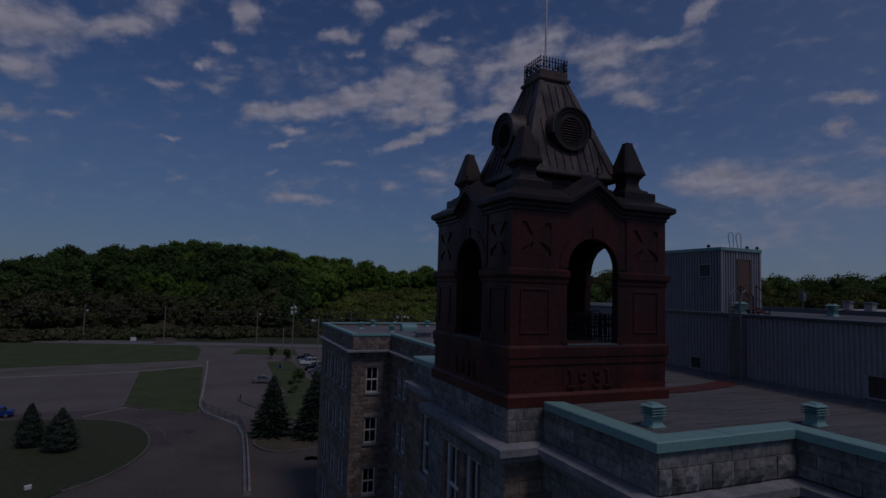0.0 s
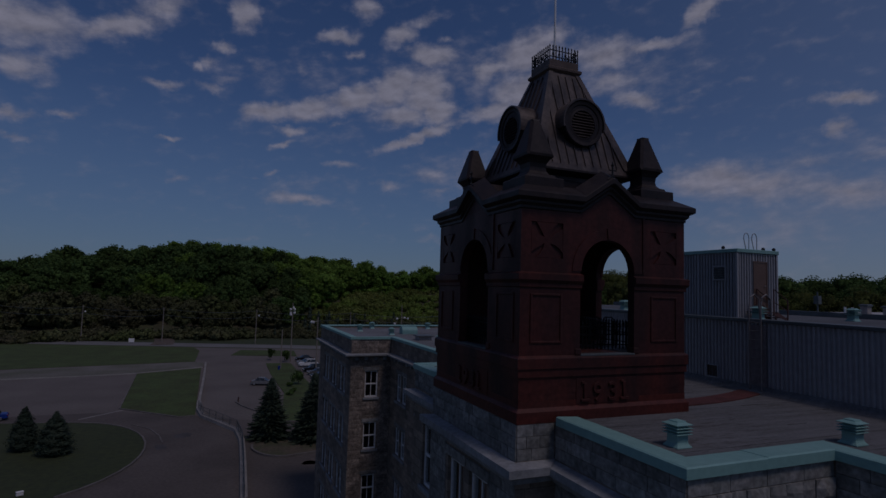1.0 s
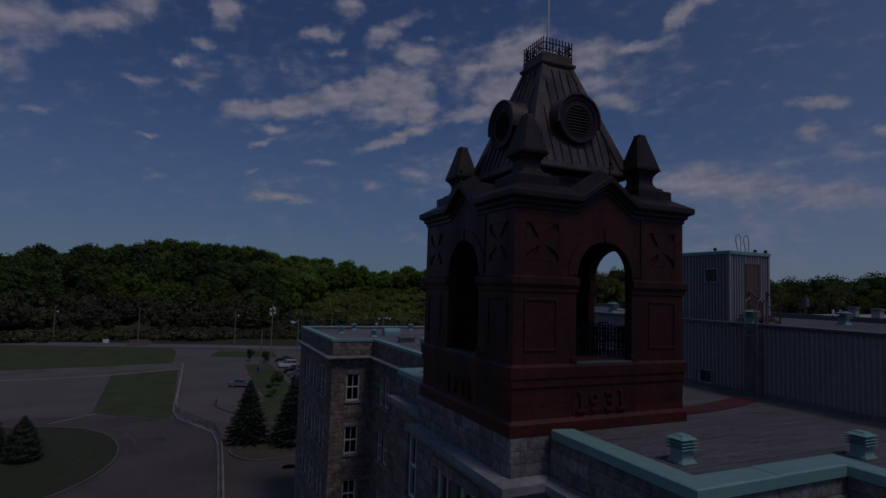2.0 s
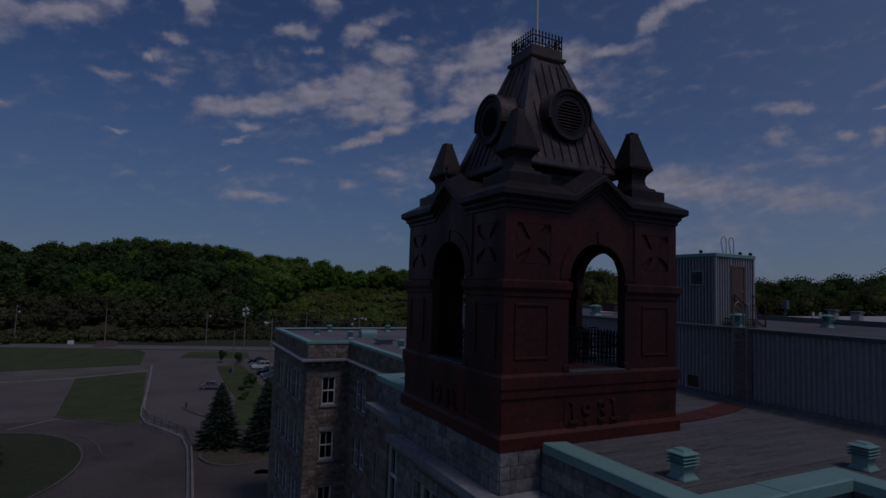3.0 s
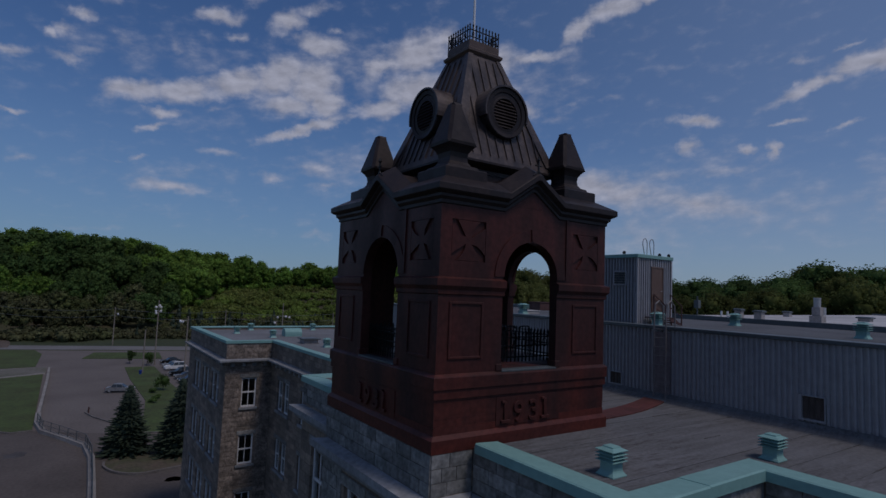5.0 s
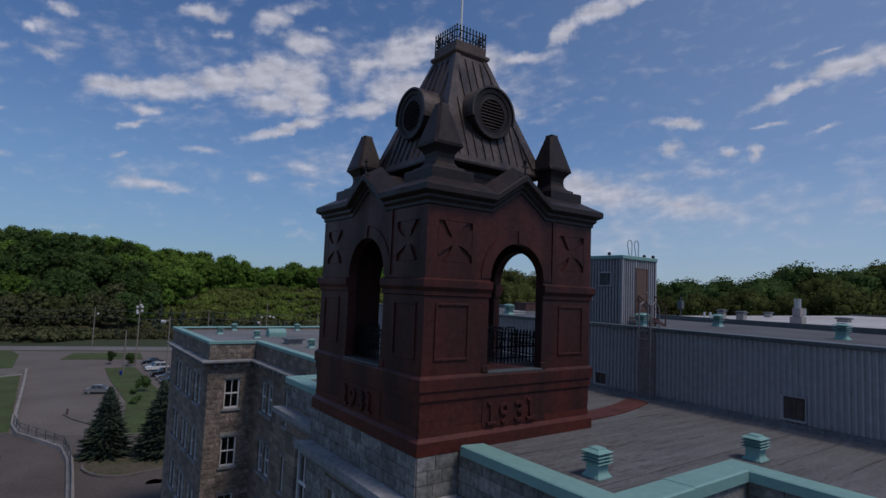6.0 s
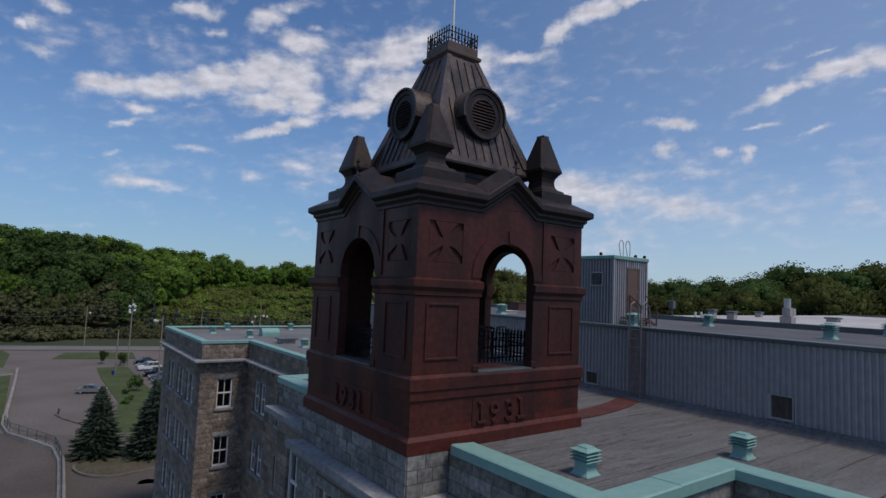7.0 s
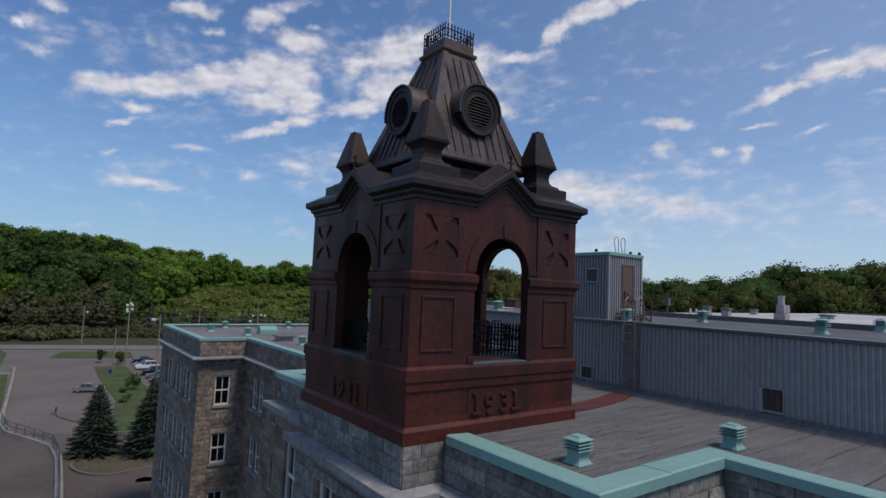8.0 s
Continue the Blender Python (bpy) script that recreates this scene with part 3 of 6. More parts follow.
# the middle block round the tower
BX, BS, BN, CX = 1.12, -3.57, 9.38, 4.72     # west face, south and north ends, set-back face to the south
bay_levels = [12.95, 8.95, 4.95, .95]
mid_holes = [(y - .5, y + .5, z, z + 2.15) for y in (7.95, -1.7) for z in bay_levels]
wall_facing_west("wall_6", BX, BS, BN, 0, Z_LEDGE, mid_holes, .5, STONE, STONE_LABEL)
wall_facing_south("wall_7", BS, BX + .5, CX + .5, 0, Z_LEDGE, [(3.0 - .5, 3.0 + .5, z, z + 2.15) for z in bay_levels], .5, STONE, STONE_LABEL)
wall_facing_west("wall_8", CX, -26, BS, 0, Z_LEDGE, [(y - .5, y + .5, z, z + 2.15) for y in (-6, -7.3, -10.5, -11.8, -15, -16.3) for z in bay_levels], .5, STONE, STONE_LABEL)
structure("wall_9", boxed(BX + .5, BN - .5, 0, 9.97, BN, Z_NORTH - .12), STONE, STONE_LABEL, "wall")
tall_window = make_window(1.0, 2.15)
frames_at(tall_window, [pose(BX, y, z, 0, 0, -90) for y in (7.95, -1.7) for z in bay_levels] + [pose(3.0, BS, z) for z in bay_levels]
          + [pose(CX, y, z, 0, 0, -90) for y in (-6, -7.3, -10.5, -11.8, -15, -16.3) for z in bay_levels])
# the tower's own bay
TX0, TX1 = .12, 5.08
bay_spots = [3.27, 1.93]
wall_facing_west("wall_10", TX0, TX0, TX1, 0, Z_LEDGE, [(y - .5, y + .5, z, z + 2.4) for y in bay_spots for z in (13.0, 8.6, 4.2)], .5, STONE, STONE_LABEL)
structure("wall_11", boxed(TX0 + .5, TX0, 0, BX, TX0 + .5, Z_LEDGE), STONE, STONE_LABEL, "wall")
structure("wall_12", boxed(TX0 + .5, TX1 - .5, 0, BX, TX1, Z_LEDGE), STONE, STONE_LABEL, "wall")
bay_window = make_window(1.0, 2.4)
frames_at(bay_window, [pose(TX0, y, z, 0, 0, -90) for y in bay_spots for z in (13.0, 8.6, 4.2)])
for w in (wing_window, tall_window, bay_window):
    for o in (*w.children_recursive, w):
        bpy.data.objects.remove(o)
ledge_run("ledge_2", [((TX0, TX1 - .2), (TX0, TX0), (-1, 0), 1, 1), ((TX0, TX0), (BX, TX0), (0, -1), 1, -1)], Z_LEDGE, .34, .0, .42)
ledge_run("ledge_3", [((BX, TX0), (BX, BS), (-1, 0), -1, 1), ((BX, BS), (CX, BS), (0, -1), 1, -1), ((CX, BS), (CX, -26), (-1, 0), -1, 0)], Z_LEDGE - .03, .34, .0, .42)
ledge_run("ledge_4", [((BX, BN), (BX, TX1), (-1, 0), 1, 0)], Z_LEDGE - .09, .36, .0, .42)
coping_run("coping_2", [((BX, TX0 - .14), (BX, BS), (-1, 0), 0, 1), ((BX, BS), (CX, BS), (0, -1), 1, -1), ((CX, BS), (CX, -26), (-1, 0), -1, 0)], Z_COPING, "pale green copper coping with lapped joints on the stone parapet")
coping_run("coping_3", [((BX, BN), (BX, TX1 + .1), (-1, 0), 1, 0), ((9.97, BN), (BX, BN), (0, 1), 0, 1)], Z_NORTH, "pale green copper coping on the stone parapet north of the tower")

# the roof deck in lapped sheets
bm = plate(bmesh.new(), [(BX + .4, BS + .4), (CX + .4, BS + .4), (CX + .4, -26), (9.5, -26), (9.5, BN - .3), (BX + .4, BN - .3)], 16.7, 17.0)
deck = structure("roof_2", bm, DECK, "weathered grey membrane flat roof laid in lapped strips", "roof")

# upper block with ribbed steel cladding
MX, MN = 9.5, 22.0          # west face and north end of the ribbed-steel block
structure("wall_13", boxed(MX + .1, -26, 0, MX + .5, MN, 19.0), CHIMNEY, "plain block wall behind ribbed steel cladding", "wall")
structure("wall_14", plate(bmesh.new(), [(MX + .5, MN - .4), (20.75, MN - .4), (20.75, 9.0), (50, 9.0), (50, 9.4), (21.15, 9.4), (21.15, MN), (MX + .5, MN)], 0, 19.1), STEEL, "grey steel clad wall", "wall")
structure("wall_15", boxed(49.6, -26, 0, 50, 9.0, 19.4), STEEL, "grey steel clad wall", "wall")
structure("wall_16", boxed(CX + .5, -26, 0, 49.6, -25.6, 16.9), STONE, STONE_LABEL, "wall")


def ribbed_sheet(length, z0, z1, pitch=.136, deep=.05):
    """Trapezoid-ribbed sheet in the xz plane facing -y."""
    bm = bmesh.new()
    pts, u = [], 0.0
    while u < length - 1e-4:
        for f, d in ((0, 0), (.34, 0), (.50, deep), (.84, deep)):
            if u + f * pitch <= length:
                pts.append((u + f * pitch, d))
        u += pitch
    pts.append((length, 0))
    lo = [bm.verts.new((a, d, z0)) for a, d in pts]
    hi = [bm.verts.new((a, d, z1)) for a, d in pts]
    lo2 = [bm.verts.new((a, d + .012, z0)) for a, d in pts]
    hi2 = [bm.verts.new((a, d + .012, z1)) for a, d in pts]
    for i in range(len(pts) - 1):
        bm.faces.new((lo[i], lo[i + 1], hi[i + 1], hi[i]))
        bm.faces.new((lo2[i + 1], lo2[i], hi2[i], hi2[i + 1]))
        bm.faces.new((lo2[i], lo2[i + 1], lo[i + 1], lo[i]))
        bm.faces.new((hi[i], hi[i + 1], hi2[i + 1], hi2[i]))
    return bm


def make_vent_window(y0, y1, z0, z1):
    w = tagged(thing("wall_vent", (MX, (y0 + y1) / 2, z0), "dark square vent with a pale steel surround in ribbed cladding", "vent", rz=-90))
    h = (y1 - y0) / 2
    bm = bmesh.new()
    for a in ((-h - .08, -h, 0, z1 - z0), (h, h + .02, 0, z1 - z0), (-h - .08, h + .02, z1 - z0, z1 - z0 + .025), (-h - .08, h + .02, -.045, 0)):
        box(bm, a[0], -.06, a[2], a[1], .06, a[3])
    part("surround", bm, STEEL, w)
    part("screen", boxed(-h, .0, 0, h, .09, z1 - z0), SCREEN, w, "dark brown mesh screen")
    return w


make_vent_window(-2.72, -2.23, 17.34, 17.88)
make_vent_window(3.10, 3.54, 17.30, 17.66)
cladding = tagged(thing("steel_cladding", (MX, MN, 0), "grey ribbed steel sheet cladding with fine vertical ribs", "cladding", rz=-90), kind="structure")
u = 0.0
while u < 47.9:
    s = ribbed_sheet(min(2.448, 48 - u), 17.24, 19.18)
    part("cladding_sheet", turned(s, pose(u, 0, 0)), STEEL, cladding)
    u += 2.448
structure("trim_1", boxed(MX - .05, -26, 19.18, MX + .5, MN + .05, 19.28, .01), FLASHING, "dark blue-grey metal fascia along the roof edge", "trim")
structure("trim_2", turned(slab(bmesh.new(), [(MX - .34, 17.03), (MX - .002, 17.03), (MX - .002, 17.25), (MX - .05, 17.25), (MX - .12, 17.16)], -26, 9.0), pose(0, 0, 0)), DECK, "grey roof membrane turned up at the foot of the cladding", "trim")
structure("roof_3", boxed(MX + .5, -26, 18.8, 20.5, MN - .4, 19.15), GREY_ROOF, "grey gravel flat roof", "roof")
structure("trim_3", boxed(20.5, -26, 18.8, 20.75, MN - .4, 19.38, .01), FLASHING, "low dark roof kerb", "trim")


def pale_z(x):
    """The pale roof rises slightly to the east."""
    return 19.28 + .0073 * (x - 20.75)


structure("roof_4", slab(bmesh.new(), [(20.75, 18.8), (49.6, 18.8), (49.6, pale_z(49.6)), (20.75, pale_z(20.75))], -26, 9.0), WHITE_ROOF, "pale membrane flat roof", "roof")
structure("trim_4", boxed(49.3, -26, 19.45, 49.7, 9.0, 19.6, .01), FLASHING, "low dark roof kerb", "trim")

# red strip and ladder
bm = bmesh.new()
rows = []
for i in range(15):
    f = i / 14
    x, y = 5.1 + 4.25 * f, .95 - .02 * f + .82 * f ** 2.2
    w = .40 + .08 * f
    rows.append([bm.verts.new((x + w * dx, y + w * dy, z)) for dx, dy, z in ((-.3, -.8, 17.0), (-.3, -.8, 17.085), (-.0, .8, 17.085), (-.0, .8, 17.0))])
for a, b in zip(rows, rows[1:]):
    for i in range(4):
        bm.faces.new((a[i], a[(i + 1) % 4], b[(i + 1) % 4], b[i]))
bm.faces.new(rows[0])
bm.faces.new(rows[-1][::-1])
tagged(part("roof_walkway", bm, WALKWAY), "curved dull red strip laid on the grey roof", "walkway")
lad = thing("roof_ladder", (MX, 1.62, 17.0), "dull grey-brown steel ladder fixed to ribbed cladding", "ladder")
for s in (-.2, .2):
    bm = tube(bmesh.new(), [(-.16, s, .02), (-.16, s, 2.6), (-.10, s, 2.95), (.08, s, 3.05), (.28, s, 2.9), (.32, s, 2.25)], .024)
    part("ladder_rail", bm, LADDER, lad)
# added sheet, no real part: makes the darker band behind the ladder
part("backing_sheet", boxed(-.03, -.27, .12, -.008, .27, 2.1), LADDER_BAND, lad, "thin added brown-grey sheet for the darker band behind the ladder")
for i in range(8):
    part("rung", rod(bmesh.new(), (-.16, -.2, .3 + i * .27), (-.16, .2, .3 + i * .27), .014), LADDER, lad)


# ---- penthouse ----
PX, PY, PZ = 11.76, 4.21, 19.15
pent = thing("stair_penthouse", (PX, PY, PZ), "small grey ribbed steel roof penthouse with a green trim", "penthouse")
PW, PD, PH = 2.14, 3.6, 2.60
part("core", boxed(.05, .05, 0, PW - .02, PD, PH - .05), CHIMNEY, pent)
for a, b, lo in ((0, .86, .02), (.86, 1.56, 2.12), (1.56, PW, .02)):
    part("front_sheet", turned(ribbed_sheet(b - a, lo, PH - .13), pose(a, 0, 0)), STEEL, pent)
for i in range(2):
    part("side_sheet", turned(ribbed_sheet(PD / 2, .02, PH - .13), pose(0, PD - PD / 2 * i, 0, 0, 0, -90)), STEEL, pent)
part("corner_trim", boxed(-.02, -.02, 0, .06, .06, PH - .13), STEEL, pent)
part("corner_trim", boxed(PW - .06, -.02, 0, PW + .02, .06, PH - .13), STEEL, pent)
part("roof_trim", boxed(-.05, -.05, PH - .13, PW + .05, PD + .05, PH + .005, .012), PATINA, pent, "pale green metal roof edge")
door = part("door", boxed(.88, -.012, .30, 1.52, .04, 2.12), BROWN_DOOR, pent, "brown steel door")
part("door_handle", rod(bmesh.new(), (1.46, -.05, 1.25), (1.38, -.05, 1.25), .014), GALVANISED, door)
part("door_frame", box(box(boxed(.83, -.03, .30, .88, .05, 2.17), 1.52, -.03, .30, 1.57, .05, 2.17), .88, -.03, 2.12, 1.52, .05, 2.17), BROWN_DOOR, pent)
lv = part("louvre", box(box(box(boxed(-.05, .45, 1.42, .0, .50, 1.98), -.05, 1.0, 1.42, .0, 1.05, 1.98), -.05, .5, 1.42, 0, 1.0, 1.47), -.05, .5, 1.93, 0, 1.0, 1.98), STEEL, pent, "square louvre frame")
for i in range(5):
    part("slat", turned(boxed(-.03, .5, -.006, .03, 1.0, .006), Matrix.Translation((-.03, 0, 1.52 + .09 * i)) @ Euler((0, radians(-40), 0)).to_matrix().to_4x4()), FLASHING, lv)
stair = thing("roof_steps", (12.05, 4.17, PZ), "short rust-brown steel steps with handrails to a penthouse door", "steps")
part("landing", boxed(.08, -.72, .25, .80, -.03, .29), RUST, stair)
for i in range(2):
    part("tread", boxed(.82 + .25 * i, -.70, .16 - .09 * i, 1.07 + .25 * i, -.05, .19 - .09 * i), RUST, stair)
for y in (-.72, -.04):
    part("stringer", slab(bmesh.new(), [(.62, .29), (.62, .17), (1.28, .0), (1.40, .0), (.84, .29)], y, y + .03), RUST, stair)
    bm = tube(bmesh.new(), [(.62, y, .2), (.62, y, 1.12), (1.34, y, .72), (1.34, y, .0)], .026)
    tube(bm, [(.62, y, .66), (1.34, y, .34)], .017)
    part("handrail", bm, RUST, stair)
for x in (.1, .76):
    part("leg", boxed(x - .02, -.70, 0, x + .02, -.66, .25), RUST, stair)
for x in (12.74, 13.17):
    hoop = thing("ladder_hoop", (x, 4.6, PZ + PH + .02), "bent galvanised pipe hoop on a penthouse roof", "hoop", "ladder hoops")
    pts = [(-.02 - .12 * f, 0, .44 * f) for f in (0, .5, 1)] + [(-.14 * math.cos(k * math.pi / 6), 0, .46 + .2 * math.sin(k * math.pi / 6)) for k in range(7)] + [(.14, 0, .44), (.13, 0, 0)]
    part("pipe", tube(bmesh.new(), pts, .017), GALVANISED, hoop)
for x, y in ((.0, .6), (2.1, .1), (1.65, .2)):
    part("roof_fitting", stack(bmesh.new(), [(.05, PH + .02), (.07, PH + .07), (.05, PH + .12), (.01, PH + .14)], x, y, 8), IRON, pent)


# ---- roof ventilators ----
def make_vent(at, s=.74, rz=0.0, label="green copper roof ventilator with stacked louvre plates"):
    v = thing("roof_ventilator", at, label, "ventilator", "roof ventilators", rz)
    part("base", stack(bmesh.new(), [(.25 * s, 0), (.25 * s, .015), (.195 * s, .09 * s), (.18 * s, .13 * s), (.175 * s, .36 * s)]), PATINA, v)
    for i in range(3):
        z = (.36 + .075 * i) * s
        part("louvre_plate", stack(bmesh.new(), [(.14 * s, z - .004), (.262 * s, z - .026 * s), (.27 * s, z - .016 * s), (.15 * s, z + .024 * s)]), PATINA, v)
    part("core", stack(bmesh.new(), [(.145 * s, .362 * s), (.145 * s, .56 * s)]), PATINA, v)
    part("cap", stack(bmesh.new(), [(.26 * s, .562 * s), (.27 * s, .58 * s), (.15 * s, .63 * s), (.14 * s, .66 * s), (.02, .67 * s)]), PATINA, v)
    return v


make_vent((2.30, -2.22, Z_DECK))
make_vent((6.0, -3.14, Z_DECK))
for x, y in ((12.3, 10.9), (16.7, 3.2), (11.4, 3.1), (14.2, -1.95), (19.7, -2.0), (13.0, -9.5)):
    make_vent((x, y, 19.15), .76)
for x, y in ((6.2, 38.8), (8.2, 42.0), (8.0, 34.9), (13.8, 41.5), (9.4, 27.4)):
    make_vent((x, y, 15.9), .95)


def make_stack(at, w, h, label, cap=True):
    c = thing("roof_stack", at, label, "chimney", "small roof stacks")
    part("shaft", stack(bmesh.new(), [(w, 0), (w, h)]), CHIMNEY, c)
    if cap:
        part("cap", stack(bmesh.new(), [(w * 1.3, h + .002), (w * 1.3, h + .07), (w * .9, h + .1)]), FLASHING, c)


def on_pale(x, y):
    return x, y, pale_z(x)


make_stack(on_pale(21.4, 4.5), .17, .38, "small square grey roof stack with a flat cap")
make_stack(on_pale(30.4, 7.2), .17, .24, "low square grey roof stack with a flat cap")
make_stack(on_pale(21.3, 5.4), .15, .42, "narrow pale roof stack with a flat cap")
make_stack(on_pale(29.6, 3.0), .26, .16, "wide low grey roof hatch")
for x, y in ((20.9, 6.05), (21.1, 5.85)):
    pv = thing("vent_pipe", on_pale(x, y), "thin white plumbing vent pipe on a flat roof", "pipe", "vent pipes")
    part("pipe", rod(bmesh.new(), (0, 0, 0), (0, 0, .36), .05), LAMP_WHITE, pv)
big = thing("boiler_flue", on_pale(23.8, 3.0), "grey block chimney with a round galvanised flue", "chimney")
part("foot", stack(bmesh.new(), [(.26, 0), (.26, .30)]), CHIMNEY, big)
part("block", boxed(-.18, -.18, .302, .18, .18, .72, .01), CHIMNEY, big)
part("side_duct", boxed(.18, -.2, .34, .44, .14, .70, .01), GALVANISED, big)
part("flue", stack(bmesh.new(), [(.15, .722), (.15, 1.10), (.165, 1.11), (.165, 1.15), (.12, 1.16)], -.02, 0, 14), GALVANISED, big)
crate = thing("roof_box", (18.6, 16.2, 19.15), "low dark brown sheet-metal box on a flat roof", "roof box")
part("box", boxed(-.5, -.5, 0, .5, .5, .46, .02), RUST, crate)
part("lid", boxed(-.54, -.54, .462, .54, .54, .5, .01), RUST, crate)
hatch = thing("roof_hatch", (13.3, 11.6, 19.15), "low white membrane-covered roof hatch", "hatch")
part("curb", boxed(-.45, -.3, 0, .45, .3, .12, .01), WHITE_ROOF, hatch)
part("lid", boxed(-.48, -.33, .122, .48, .33, .16, .01), WHITE_ROOF, hatch)
mast = thing("roof_antenna", on_pale(20.9, 7.3), "thin dark roof post with a small box", "antenna")
part("post", rod(bmesh.new(), (0, 0, 0), (0, 0, 1.05), .035), FLASHING, mast)
part("box", boxed(-.12, -.12, .45, .12, .12, .85, .01), FLASHING, mast)
hood = thing("barrel_skylight", (9.9, 36.0, 15.9), "green copper barrel-topped roof hood", "skylight")
bm = bmesh.new()
slab(bm, [(-.45, 0), (.45, 0), (.45, .25)] + [(.45 * math.cos(k * math.pi / 10), .25 + .4 * math.sin(k * math.pi / 10)) for k in range(1, 10)] + [(-.45, .25)], -.7, .7)
part("hood", turned(bm, pose(0, 0, 0, 0, 0, 90)), PATINA, hood)
make_stack((9.2, 30.3, 15.9), .5, .3, "low dark roof fan curb")


# ---- the bell tower ----
TC = 2.6
tower = thing("bell_tower", (TC, TC, 17.04), "dark oxblood sheet-metal bell tower with arched openings", "tower")
R4 = [pose(0, 0, 0, 0, 0, a) for a in (0, 90, 180, 270)]      # south, east, north, west
H = 2.6


def at_level(z):
    return z - 17.04


def T(rows):
    return [(H - inset, at_level(z)) for inset, z in rows]


part("plinth", stack(bmesh.new(), T([(.135, 17.04), (.135, 17.28), (.15, 17.30), (.20, 17.36), (.20, 17.5)])), PLINTH_RED, tower, "brighter red sheet-metal plinth")
part("frieze", stack(bmesh.new(), T([(.205, 17.502), (.205, 17.66), (.20, 17.66), (.20, 17.83), (.20, 18.03), (.165, 18.035), (.165, 18.21), (.135, 18.22), (.135, 18.44), (.145, 18.46), (.2, 18.505)])), RED, tower)
THICK, HALF, SPRING = .22, .79, 20.43
zw0, zw1 = at_level(18.507), at_level(22.2)
FACE = -(H - .2)       # y of the wall face in the south side's own axes
CROSS = ((.265, 1.115), (at_level(20.70), at_level(21.52)))


def tower_wall(full):
    """One side wall facing -y, with an arched opening and sunk square panels for the crosses."""
    half = HALF if full else HALF + .05
    e = H - .2 if full else H - .2 - THICK
    zs = at_level(SPRING)
    (c0, c1), (k0, k1) = CROSS
    left = (-2.4 + c0, -2.4 + c1)
    bm = bmesh.new()

    def depth(u, z):
        if abs(u) < half:
            return None
        a = -abs(u)
        return .045 if left[0] < a < left[1] and k0 < z < k1 else 0.0
    us = [-e, e, -half, half, *left, -left[0], -left[1]]
    us = [q for q in us if abs(q) <= e + 1e-6]
    cells(bm, us, [zw0, zs, k0, k1, zw1], depth, THICK)
    n = 18
    for i in range(n):
        a0, a1 = math.pi * i / n, math.pi * (i + 1) / n
        x0, x1 = half * math.cos(a1), half * math.cos(a0)
        y0, y1 = zs + half * math.sin(a1), zs + half * math.sin(a0)
        slab(bm, [(x0, y0), (x1, y1), (x1, zw1), (x0, zw1)], 0, THICK)
    return turned(welded(bm), Matrix.Translation((0, FACE, 0)))


def cross_pattee(cx, cz, w, h):
    """A cross with flared, curved arms, as an outline in the xz plane."""
    pts = []
    for k in range(4):
        a = k * math.pi / 2
        for x, y in [(-.34, .5), (.34, .5), (.22, .38), (.13, .25), (.09, .09)]:
            ca, sa_ = math.cos(-a), math.sin(-a)
            pts.append((cx + w * (x * ca - y * sa_), cz + h * (x * sa_ + y * ca)))
    return pts


